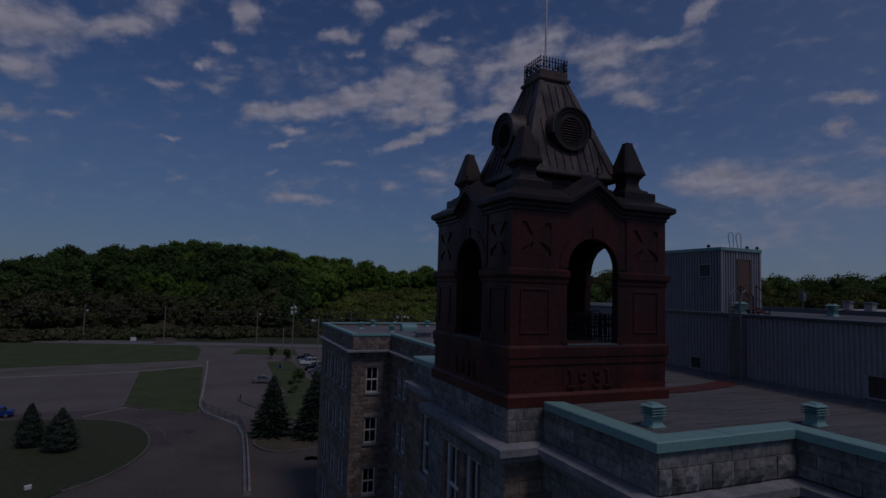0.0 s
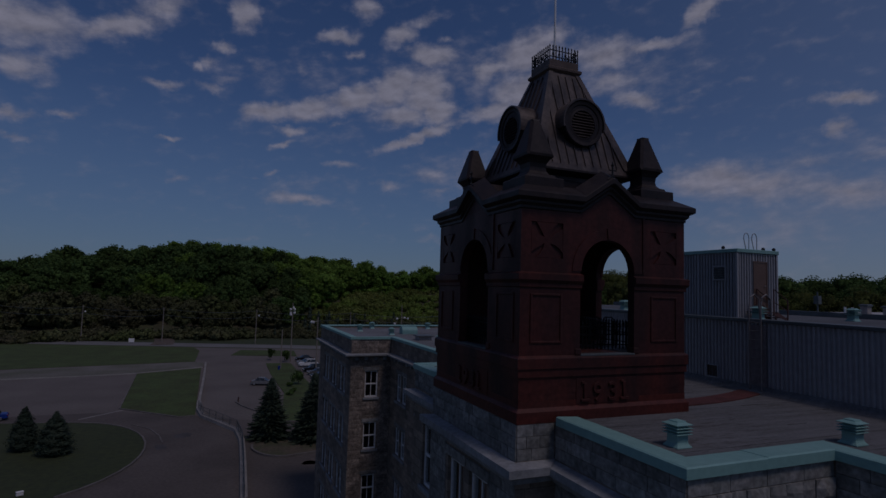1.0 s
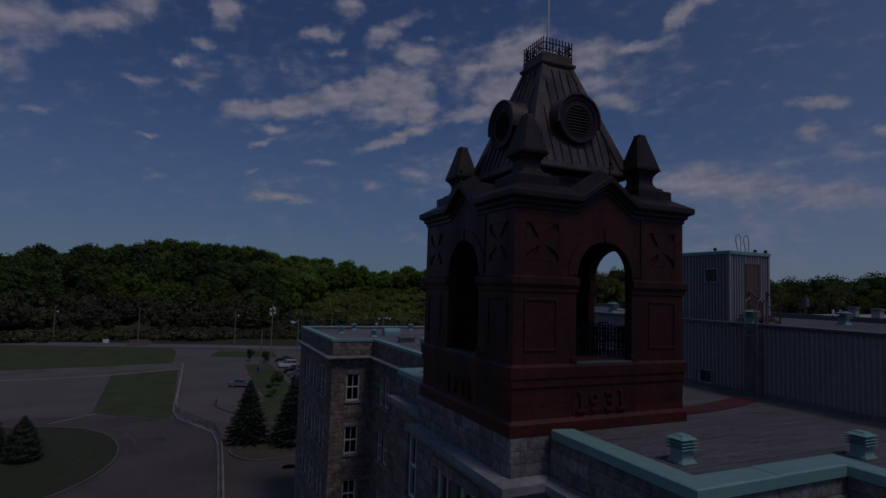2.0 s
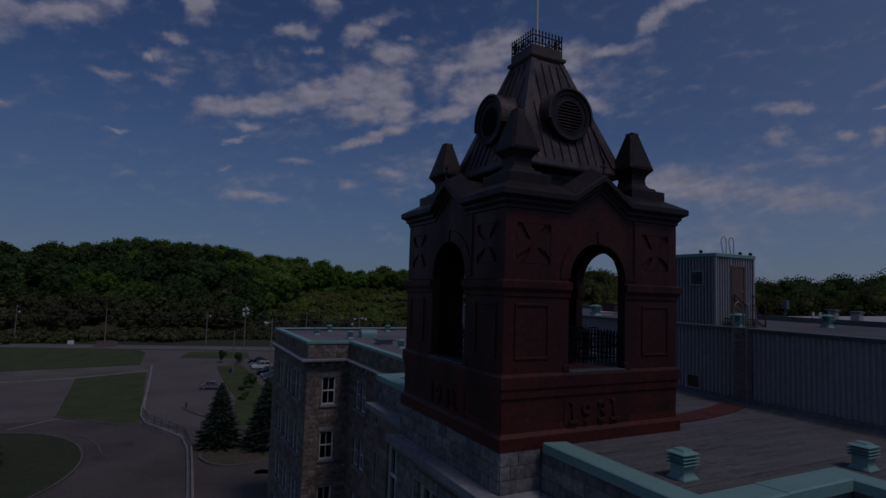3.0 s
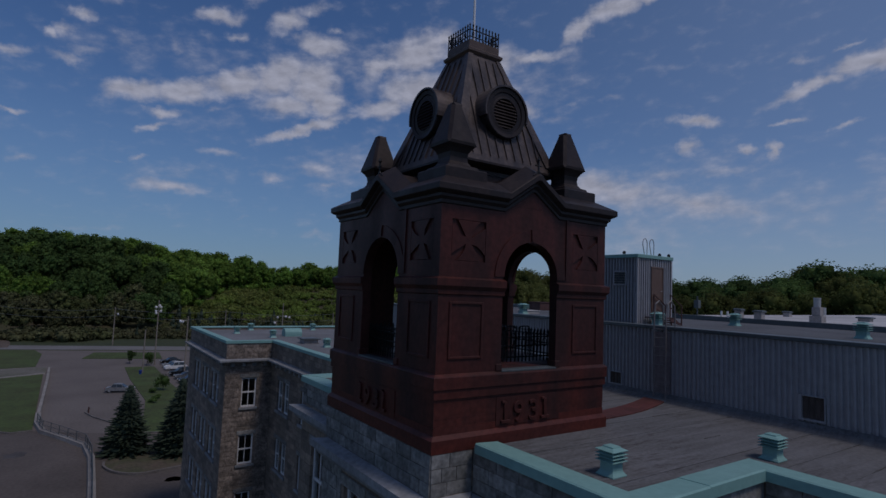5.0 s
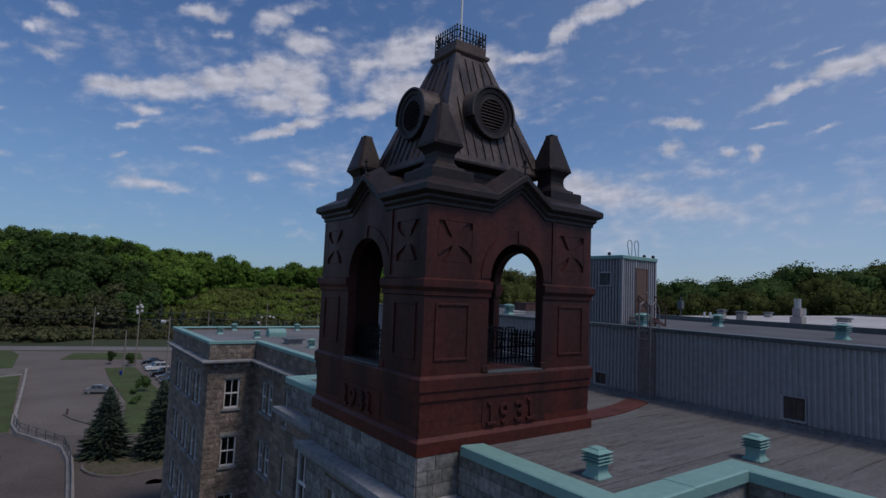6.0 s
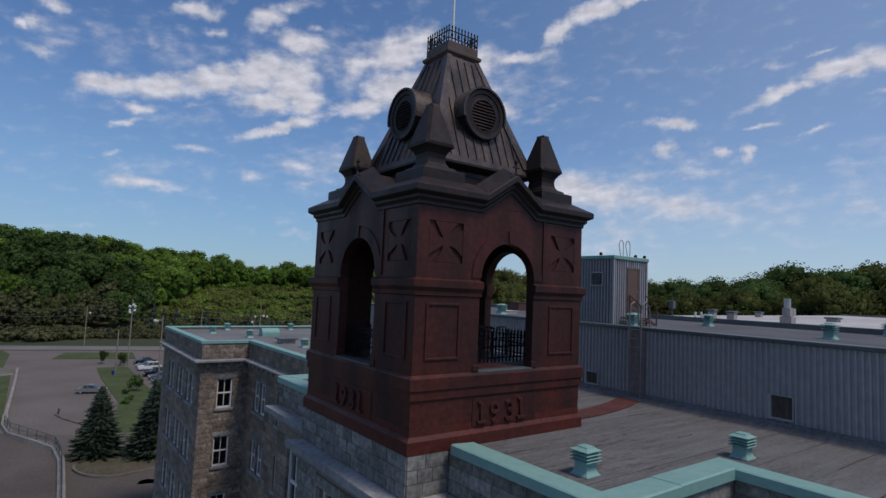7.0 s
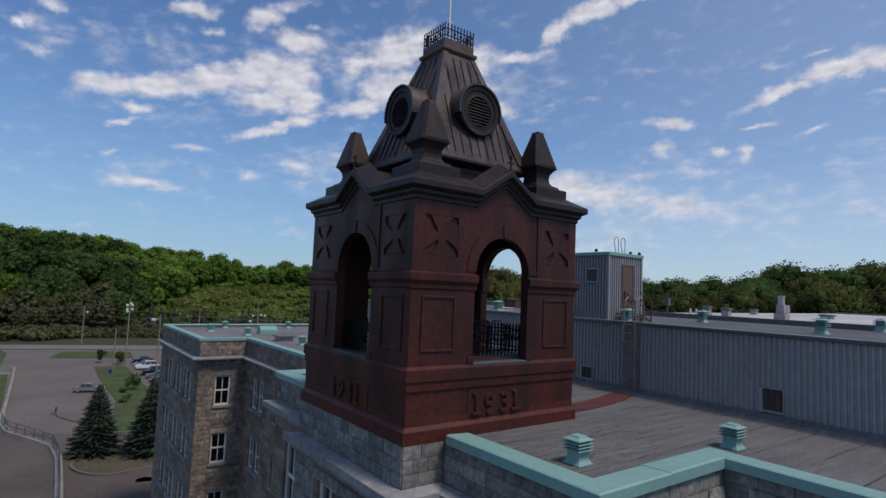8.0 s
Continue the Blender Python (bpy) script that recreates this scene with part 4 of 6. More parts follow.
def side_parts(m, full):
    half = HALF if full else HALF + .05
    part("wall", turned(tower_wall(full), m), UPPER_RED, tower)
    (c0, c1), (k0, k1) = CROSS
    for s in (-1, 1):
        cx = s * (2.4 - (c0 + c1) / 2)
        bm = slab(bmesh.new(), cross_pattee(cx, (k0 + k1) / 2, (c1 - c0) * .98, (k1 - k0) * .98), FACE + .003, FACE + .044)
        part("cross", turned(bm, m), UPPER_RED, tower, "flared cross in shallow relief")
        # raised panel moulding on the lower pier
        x0, x1 = sorted((s * 2.14, s * 1.30))
        z0, z1 = at_level(18.78), at_level(19.895)
        bm = bmesh.new()
        for a in ((x0, x0 + .05, z0, z1), (x1 - .05, x1, z0, z1), (x0 + .05, x1 - .05, z0, z0 + .05), (x0 + .05, x1 - .05, z1 - .05, z1)):
            box(bm, a[0], FACE - .028, a[2], a[1], FACE - .001, a[3], .008)
        part("panel_moulding", turned(bm, m), RED, tower)
        # belt course on each pier, returning into the jamb
        prof = [(0, 20.02), (-.03, 20.04), (-.035, 20.12), (-.09, 20.20), (-.095, 20.335), (-.02, 20.365), (0, 20.375)]
        bm = bmesh.new()
        rows = []
        inner, outer = half - .03, 2.4
        for end, mitre in ((inner, 0), (outer, 1)):
            rows.append([bm.verts.new((s * (end - mitre * d), FACE + d, at_level(z))) for d, z in prof])
        back = [[bm.verts.new((s * inner, FACE + THICK * .9, at_level(z))) for z in (prof[0][1], prof[-1][1])]]
        n = len(prof)
        for i in range(n - 1):
            bm.faces.new((rows[0][i], rows[0][i + 1], rows[1][i + 1], rows[1][i]))
        bm.faces.new(rows[0] + [back[0][1], back[0][0]])
        part("belt_course", turned(bm, m), RED, tower)
        # jamb base and shallow pilaster edge beside the opening
        bm = boxed(*sorted((s * (half - .025), s * (half + .14)))[:1], FACE - .03, zw0, sorted((s * (half - .025), s * (half + .14)))[1], FACE + .22, zw0 + .14, .012)
        part("jamb_base", turned(bm, m), RED, tower)
        bm = boxed(*sorted((s * 1.04, s * 1.10))[:1], FACE - .028, at_level(20.44), sorted((s * 1.04, s * 1.10))[1], FACE - .001, at_level(21.9))
        if s > 0:
            part("corner_bead", turned(bm, m), UPPER_RED, tower)
        else:
            bm.free()
    # archivolt and key
    bm = bmesh.new()
    zs = at_level(SPRING)
    n = 18
    for i in range(n):
        a0, a1 = math.pi * i / n, math.pi * (i + 1) / n
        q = [(r * math.cos(a), zs + r * math.sin(a)) for r, a in ((half - .012, a0), (half + .24, a0), (half + .24, a1), (half - .012, a1))]
        slab(bm, q, FACE - .022, FACE + .05)
    part("archivolt", turned(welded(bm), m), UPPER_RED, tower)
    part("keystone", turned(slab(bmesh.new(), [(-.035, zs + half + .01), (.035, zs + half + .01), (.05, zs + half + .26), (-.05, zs + half + .26)], FACE - .05, FACE - .001), m), UPPER_RED, tower)
    part("opening_sill", turned(boxed(-half + .002, FACE - .04, zw0 - .028, half - .002, FACE + THICK, zw0 + .012, .006), m), FLASHING, tower, "grey sheet-metal sill")
    # cornice with a small gable over the arch
    prof = [(.20, -.36), (.17, -.34), (.17, -.28), (.11, -.22), (.11, -.17), (.02, -.12), (0, -.1), (0, .01), (.02, .03), (.45, .28), (.45, -.2)]
    bm = bmesh.new()
    rows = []
    for u, lift, corner in ((-1, 0, 1), (-.80, 0, 0), (-.04, .50, 0), (.04, .50, 0), (.80, 0, 0), (1, 0, 1)):
        rows.append([bm.verts.new((u * (H - d) if corner else u, -(H - d) + (0 if corner else -.012 if abs(u) < .1 else 0), at_level(22.15) + z + lift)) for d, z in prof])
    n = len(prof)
    for a, b in zip(rows, rows[1:]):
        for i in range(n):
            bm.faces.new((a[i], b[i], b[(i + 1) % n], a[(i + 1) % n]))
    part("cornice", turned(bm, m), DARK_SHEET, tower)
    # gable infill, and its little iron cross
    part("gable_wall", turned(slab(bmesh.new(), [(-.74, at_level(21.95)), (.74, at_level(21.95)), (.74, at_level(22.0)), (0, at_level(22.48)), (-.74, at_level(22.0))], FACE - .004, FACE + .35), m), UPPER_RED, tower)
    part("gable_roof", turned(slab(bmesh.new(), [(-.86, at_level(22.2)), (.86, at_level(22.2)), (0, at_level(22.78))], -(H - .40), -1.0), m), DARK_SHEET, tower)
    fin = bmesh.new()
    y = -(H - .06)
    tube(fin, [(0, y, at_level(22.62)), (0, y, at_level(22.98))], .022)
    tube(fin, [(-.09, y, at_level(22.88)), (.09, y, at_level(22.88))], .018)
    for s in (-1, 1):
        tube(fin, [(s * .16, y, at_level(22.52)), (s * .14, y, at_level(22.66)), (s * .05, y, at_level(22.70)), (0, y, at_level(22.78))], .018)
    stack(fin, [(.01, at_level(22.96)), (.045, at_level(23.0)), (.012, at_level(23.08))], 0, y, 6)
    part("gable_finial", turned(fin, m), IRON, tower, "small black iron cross finial")


for i, m in enumerate(R4):
    side_parts(m, i % 2 == 0)
part("floor", boxed(-1.9, -1.9, at_level(18.30), 1.9, 1.9, at_level(18.50)), DECK, tower)
part("soffit", boxed(-2.2, -2.2, at_level(22.2), 2.2, 2.2, at_level(22.34)), BRONZE, tower)
part("blocking_course", stack(bmesh.new(), [(2.12, at_level(22.30)), (2.12, at_level(22.44)), (1.75, at_level(22.50))]), DARK_SHEET, tower)

# digits on the frieze of every visible side
for m in (R4[0], R4[3]):
    for i, ch in enumerate("1931"):
        cu = bpy.data.curves.new("digit", "FONT")
        cu.body, cu.size, cu.extrude, cu.align_x = ch, .60, .022, "CENTER"
        cu.bevel_depth = .008
        tmp = new("digit_outline", cu)
        me = bpy.data.meshes.new_from_object(tmp.evaluated_get(bpy.context.evaluated_depsgraph_get()))
        bpy.data.objects.remove(tmp)
        if ch == "1":
            base = bmesh.new()
            base.from_mesh(me)
            box(base, -.115, -.002, -.035, .115, .06, .035, .006)
            box(base, -.10, .40, -.03, -.02, .45, .03, .006)
            base.to_mesh(me)
            base.free()
        me.materials.clear()
        me.materials.append(RED)
        me.transform(m @ Matrix.Translation(((-.65, -.29, .135, .47)[i], FACE - .03, at_level(17.45))) @ Euler((radians(90), 0, 0)).to_matrix().to_4x4() @ Matrix.Diagonal((1.02, 1, 1, 1)))
        ob = new("digit", me)
        ob.parent = tower
        tagged(ob, "raised metal digit " + ch)
    part("date_panel", turned(boxed(-.88, FACE - .012, at_level(17.40), .93, FACE + .05, at_level(17.97)), m), RED, tower)

# corner pinnacles
for sx in (-1, 1):
    for sy in (-1, 1):
        x, y = sx * 1.69, sy * 1.69
        pin = part("pinnacle", stack(bmesh.new(), [(.53, at_level(22.28)), (.53, at_level(22.59)), (.51, at_level(22.61)), (.40, at_level(22.64)), (.38, at_level(22.69)), (.285, at_level(22.73)),
                                                 (.235, at_level(22.80)), (.22, at_level(22.90)), (.235, at_level(23.0)), (.285, at_level(23.08)), (.345, at_level(23.145))], x, y), DARK_SHEET, tower, "corner pinnacle of dark sheet metal")
        bm = stack(bmesh.new(), [(.36, at_level(23.147)), (.37, at_level(23.21)), (.135, at_level(24.04)), (.11, at_level(24.09)), (.03, at_level(24.11))], x, y)
        bmesh.ops.bevel(bm, geom=[e for e in bm.edges if abs((e.verts[0].co - e.verts[1].co).z) > .5], offset=.06, segments=1, affect="EDGES")
        part("cap", bm, DARK_SHEET, pin)

# the steep roof
E0, E1, ZE, ZT = 1.53, .48, at_level(23.05), at_level(26.02)
part("roof_drum", stack(bmesh.new(), [(1.40, at_level(22.5)), (1.40, at_level(22.76)), (1.32, at_level(22.8)), (1.32, at_level(22.90)), (1.46, at_level(22.95)), (1.56, ZE - .05), (1.56, ZE)]), DARK_SHEET, tower)
roof = part("roof", stack(bmesh.new(), [(E0, ZE + .002), (1.49, ZE + .14), (E1, ZT)]), BRONZE, tower, "steep dark sheet-metal roof with standing seams")


def slope_half(z):
    return 1.49 + (E1 - 1.49) * (z - ZE - .14) / (ZT - ZE - .14)


for m in R4:
    for i in range(-5, 6):
        u = i * .25
        top = ZT - .12 if abs(u) < E1 - .02 else ZE + .14 + (1.49 - abs(u) - .10) / (1.49 - E1) * (ZT - ZE - .14)
        if top < ZE + .3:
            continue
        z0, z1 = ZE + .16, top
        y0, y1 = -slope_half(z0), -slope_half(z1)
        bm = bmesh.new()
        quad = [(u - .009, 0), (u + .009, 0), (u + .009, -.038), (u - .009, -.038)]
        lo = [bm.verts.new((a, y0 + d, z0 + d * .3)) for a, d in quad]
        hi = [bm.verts.new((a * (.94 if abs(u) < E1 else 1), y1 + d, z1 + d * .3)) for a, d in quad]
        for k in range(4):
            bm.faces.new((lo[k], lo[(k + 1) % 4], hi[(k + 1) % 4], hi[k]))
        bm.faces.new(lo[::-1])
        bm.faces.new(hi)
        part("seam", turned(bm, m), BRONZE, roof)
    hip = bmesh.new()
    lo_w, hi_w, out = .26, .12, .03
    p = [(-1.49 + lo_w, -1.49 - out, ZE + .16), (-1.49 - out, -1.49 - out, ZE + .16), (-1.49 - out, -1.49 + lo_w, ZE + .16)]
    q = [(-E1 + hi_w, -E1 - out, ZT - .01), (-E1 - out, -E1 - out, ZT - .01), (-E1 - out, -E1 + hi_w, ZT - .01)]
    p.append((-1.43, -1.43, ZE + .16))
    q.append((-E1 + .04, -E1 + .04, ZT - .01))
    pv, qv = [hip.verts.new(a) for a in p], [hip.verts.new(a) for a in q]
    for k in range(4):
        hip.faces.new((pv[k], pv[(k + 1) % 4], qv[(k + 1) % 4], qv[k]))
    hip.faces.new(pv)
    hip.faces.new(qv[::-1])
    part("hip_board", turned(hip, m), BRONZE, roof)
    # round louvred dormer
    zc, yf = at_level(24.34), -1.40
    bm = bmesh.new()
    n = 28
    rows = []
    for r, y in ((.50, yf + .06), (.50, yf), (.585, yf - .02), (.61, yf), (.61, -.55)):
        rows.append([bm.verts.new((r * math.cos(2 * math.pi * k / n), y, zc + r * math.sin(2 * math.pi * k / n))) for k in range(n)])
    for a, b in zip(rows, rows[1:]):
        for k in range(n):
            bm.faces.new((a[k], a[(k + 1) % n], b[(k + 1) % n], b[k]))
    dormer = part("round_dormer", turned(bm, m), DARK_SHEET, tower, "round louvred dormer of dark sheet metal")
    bm = bmesh.new()
    rows = []
    for r, y in ((.505, yf + .02), (.42, yf + .02), (.385, yf + .012), (.365, yf + .012), (.36, yf + .07)):
        rows.append([bm.verts.new((r * math.cos(2 * math.pi * k / n), y, zc - .02 + r * math.sin(2 * math.pi * k / n))) for k in range(n)])
    for a, b in zip(rows, rows[1:]):
        for k in range(n):
            bm.faces.new((a[k], a[(k + 1) % n], b[(k + 1) % n], b[k]))
    bm.faces.new(rows[-1])
    part("inner_ring", turned(bm, m), DARK_SHEET, dormer)
    for k in range(9):
        z = -.30 + .075 * k
        w = math.sqrt(max(.355 ** 2 - z * z, .01))
        sl = turned(boxed(-w, -.035, -.006, w, .035, .006), Matrix.Translation((0, yf + .03, zc - .02 + z)) @ Euler((radians(55), 0, 0)).to_matrix().to_4x4())
        part("slat", turned(sl, m), DARK_SHEET, dormer)
    # drip hood over the upper half, standing out at its ends
    bm = bmesh.new()
    rows = []
    for r, y in ((.615, yf - .05), (.66, yf - .05), (.66, yf + .75), (.615, yf + .75)):
        rows.append([bm.verts.new((r * math.cos(a), y, zc + r * math.sin(a))) for a in [radians(-14 + 208 * k / 24) for k in range(25)]])
    for i in range(4):
        a, b = rows[i], rows[(i + 1) % 4]
        for k in range(24):
            bm.faces.new((a[k], a[k + 1], b[k + 1], b[k]))
    for k in (0, 24):
        bm.faces.new([r[k] for r in rows])
    part("hood", turned(bm, m), BRONZE, dormer)

CROWN_BROWN = material("faded_brown_metal", (.105, .068, .052), .5, .15, .25, 12, 2, .05)
part("crown_moulding", stack(bmesh.new(), [(.48, ZT - .02), (.51, at_level(26.03)), (.545, at_level(26.07)), (.55, at_level(26.13)), (.515, at_level(26.16)), (.475, at_level(26.18)), (.475, at_level(26.37)), (.44, at_level(26.38))]), CROWN_BROWN, tower, "brown metal crown block")
cresting = part("cresting", bmesh.new(), IRON, tower, "black iron cresting rail round the crown")
bm = bmesh.new()
for m in R4:
    for z in (26.44, 26.62):
        q = boxed(-.46, -.468, at_level(z), .46, -.448, at_level(z) + .022)
        q.transform(m)
        me = bpy.data.meshes.new("tmp")
        q.to_mesh(me)
        q.free()
        bm.from_mesh(me)
        bpy.data.meshes.remove(me)
bm.to_mesh(cresting.data)
bm.free()
for m in R4:
    for k in range(9):
        x = -.46 + .92 * k / 9
        bm = stack(bmesh.new(), [(.012, at_level(26.37)), (.012, at_level(26.70))], x, -.458)
        stack(bm, [(.008, at_level(26.70)), (.024, at_level(26.73)), (.024, at_level(26.75)), (.004, at_level(26.79))], x, -.458, 6)
        if k % 2:
            stack(bm, [(.034, at_level(26.50)), (.034, at_level(26.56))], x, -.458, 6)
        part("picket", turned(bm, m), IRON, cresting)
part("flagpole", rod(bmesh.new(), (0, 0, at_level(26.37)), (0, 0, at_level(31.5)), .034, .024, 10), LAMP_WHITE, tower, "white metal flagpole")

# iron railing round the hatch on the tower floor
rail = thing("iron_railing", (TC, TC, 18.50), "black iron railing with pointed pickets round a floor hatch", "railing")
for m, half, off in ((R4[0], 1.95, 1.35), (R4[2], 1.95, 1.35), (R4[1], 1.35, 1.95), (R4[3], 1.35, 1.95)):
    for z in (.10, .36, .56):
        part("rail", turned(boxed(-half, -off - .012, z, half, -off + .012, z + .03), m), IRON, rail)
    n = round(half * 17)
    for k in range(n):
        x = -half + 2 * half * k / n
        part("picket", turned(stack(bmesh.new(), [(.012, .0), (.012, .63), (.024, .65), (.004, .73)], x, -off), m), IRON, rail)
for m in (R4[0], R4[2]):
    for k in range(1, 17):
        x = -1.95 + 3.9 * k / 17
        ring = [(x + .075 * math.cos(q * math.pi / 5), -1.35, .44 + .1 * math.sin(q * math.pi / 5)) for q in range(11)]
        part("scroll", turned(tube(bmesh.new(), ring, .01, 5), m), IRON, rail)
for s in (.75, 1.2):
    part("hoop", tube(bmesh.new(), [(s - .18, -.95, .02), (s - .18, -.95, .72), (s - .12, -.95, .80), (s + .12, -.95, .80), (s + .18, -.95, .72), (s + .18, -.95, .02)], .016), IRON, rail)


# ---- rock-faced stone blocks, proud of the parapets ----
def block_mesh(seed, mat, edge_depth=.74, rough=.14):
    """A block of unit length, depth and height; its rough face looks along -y."""
    rnd = random.Random(seed)
    bm = bmesh.new()
    nx, nz = 4, 3
    grid = []
    for j in range(nz + 1):
        row = []
        for i in range(nx + 1):
            edge = i in (0, nx) or j in (0, nz)
            row.append(bm.verts.new((i / nx - .5, -edge_depth if edge else -1.0 - rnd.uniform(-rough, rough), j / nz)))
        grid.append(row)
    for j in range(nz):
        for i in range(nx):
            bm.faces.new((grid[j][i], grid[j][i + 1], grid[j + 1][i + 1], grid[j + 1][i]))
    ring = grid[0] + [grid[j][nx] for j in range(1, nz + 1)] + grid[nz][-2::-1] + [grid[j][0] for j in range(nz - 1, 0, -1)]
    back = [bm.verts.new((v.co.x, 0, v.co.z)) for v in ring]
    for k in range(len(ring)):
        bm.faces.new((ring[k], ring[(k + 1) % len(ring)], back[(k + 1) % len(ring)], back[k]))
    bmesh.ops.recalc_face_normals(bm, faces=bm.faces)
    me = bpy.data.meshes.new("stone_block")
    bm.to_mesh(me)
    bm.free()
    me.materials.append(mat)
    return me


BLOCKS = [block_mesh(s, ROUGH_STONE) for s in range(7)]
ROCK_BLOCKS = [block_mesh(30 + s, ROUGH_STONE, .4, .3) for s in range(7)]
# blocks for the wing's south faces, with the sun's warm tone in their colour
SUNLIT_BLOCKS = [block_mesh(s, SUNLIT_STONE) for s in range(7)]


def stone_courses(wall, start, along, facing_rz, length, z0, z1, courses, seed, size=(.42, .78), depth=.045, holes=(), blocks=BLOCKS):
    rnd = random.Random(seed)
    h = (z1 - z0) / courses
    for c in range(courses):
        u = 0.0 if c % 2 else -.0
        first = True
        while u < length - .02:
            w = rnd.uniform(*size) * (.55 if first and c % 2 else 1)
            first = False
            if length - u - w < .3:
                w = length - u
            mid = u + w / 2
            blocked = [q for q in holes if q[0] < u + w and q[1] > u and q[2] < z0 + c * h + h and q[3] > z0 + c * h]
            if blocked:
                lo, hi = blocked[0][0], blocked[0][1]
                if u < lo - .12:
                    w = lo - u
                    mid = u + w / 2
                else:
                    u = max(u + .01, hi)
                    continue
            m = pose(start[0] + along[0] * mid, start[1] + along[1] * mid, z0 + c * h + .008, 0, 0, facing_rz) @ Matrix.Diagonal((w - .014, depth * .7 * rnd.uniform(.7, 1.3), h - .012, 1))
            share("stone_block", rnd.choice(blocks), wall, m)
            u += w


def parapet(name, x0, y0, x1, y1, z1):
    return structure(name, boxed(x0, y0, Z_LEDGE - .02, x1, y1, z1), STONE, "rock-faced grey limestone parapet in two courses", "parapet")


pw = parapet("parapet_1", BX, BS, BX + .45, TX0, Z_COPING - .12)
stone_courses(pw, (BX, TX0 - .02), (0, -1), -90, TX0 - BS - .02, Z_LEDGE, Z_COPING - .17, 3, 11, (.5, .95), .03)
pw = parapet("parapet_2", BX + .45, BS, CX, BS + .45, Z_COPING - .12)
stone_courses(pw, (BX + .01, BS), (1, 0), 0, CX - BX - .02, 16.70, Z_COPING - .17, 1, 12, (.7, 1.2), .03)
stone_courses(pw, (BX + .01, BS), (1, 0), 0, CX - BX - .02, Z_LEDGE, 16.695, 1, 21, (.27, .42), .13, (), ROCK_BLOCKS)
pw = parapet("parapet_3", CX, -26, CX + .45, BS + .45, Z_COPING - .12)
stone_courses(pw, (CX, BS - .05), (0, -1), -90, 8.0, Z_LEDGE, Z_COPING - .17, 3, 13)
pw = parapet("parapet_4", BX, TX1, BX + .45, BN, Z_NORTH - .12)
stone_courses(pw, (BX, BN - .02), (0, -1), -90, BN - TX1 - .04, Z_LEDGE, Z_NORTH - .17, 3, 14)
pw = structure("wall_17", boxed(TX0 + .03, TX0 + .03, Z_LEDGE - .02, TX1 - .03, TX1 - .03, 17.036), STONE, "grey limestone block base under the bell tower", "wall")
stone_courses(pw, (TX0 + .03, TX1 - .03), (0, -1), -90, TX1 - TX0 - .06, Z_LEDGE, 17.03, 3, 15, (.3, .62))
stone_courses(pw, (TX0 + .03, TX0 + .03), (1, 0), 0, BX - TX0 - .05, Z_LEDGE, 17.03, 3, 16, (.3, .5))
pw = structure("parapet_5", boxed(WX + .004, WY + .004, 14.9, LX + .45, WY + .45, WZ - .1), STONE, "rock-faced grey limestone wing parapet", "parapet")
stone_courses(pw, (WX, WY), (1, 0), 0, LX - WX, 14.96, WZ - .17, 3, 17, (.4, .7), .05, (), SUNLIT_BLOCKS)

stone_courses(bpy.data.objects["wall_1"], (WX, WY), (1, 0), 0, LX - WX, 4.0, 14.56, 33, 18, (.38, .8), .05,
              [(5.13 - .66 - WX, 5.13 + .66 - WX, z - .18, z + WIN_H + .28) for z in LEVELS], SUNLIT_BLOCKS)

stone_courses(bpy.data.objects["wall_10"], (TX0, TX1 - .01), (0, -1), -90, TX1 - TX0 - .02, 11.0, 15.82, 15, 19, (.34, .7), .04,
              [(TX1 - y - .64, TX1 - y + .64, z - .18, z + 2.68) for y in bay_spots for z in (13.0, 8.6)])
stone_courses(bpy.data.objects["wall_6"], (BX, TX0 - .05), (0, -1), -90, TX0 - BS - .06, 12.6, 15.8, 10, 20, (.36, .74), .04, [(TX0 - .05 + 1.7 - .64, TX0 - .05 + 1.7 + .64, 12.77, 15.38)])

# lapped strips on the roof deck
rnd = random.Random(5)
STRIP = boxed(-.5, -.5, 0, .5, .5, 1)
me_strip = bpy.data.meshes.new("roof_strip")
STRIP.to_mesh(me_strip)
STRIP.free()
me_strip.materials.append(DECK)
y = -16.0
i = 0
while y < BN - .6:
    x0 = CX + .46 if y < BS + .42 else BX + .46
    cut = x0 + rnd.uniform(2, 5)
    if y < BS + .42 < y + .94:
        share("roof_strip", me_strip, deck, Matrix.Translation(((BX + CX) / 2 + .46, (BS + .42 + y + .942) / 2, 17.0)) @ Matrix.Diagonal((CX - BX, y + .942 - BS - .42, .0525, 1)))
    for a, b in ((x0, cut), (cut - .004, MX - .15)):
        if b - a > .3:
            share("roof_strip", me_strip, deck, Matrix.Translation(((a + b) / 2, y + .47, 17.0)) @ Matrix.Diagonal((b - a, .945, .05 + .003 * (i % 3) + rnd.uniform(0, .002), 1)))
    y += .96
    i += 1

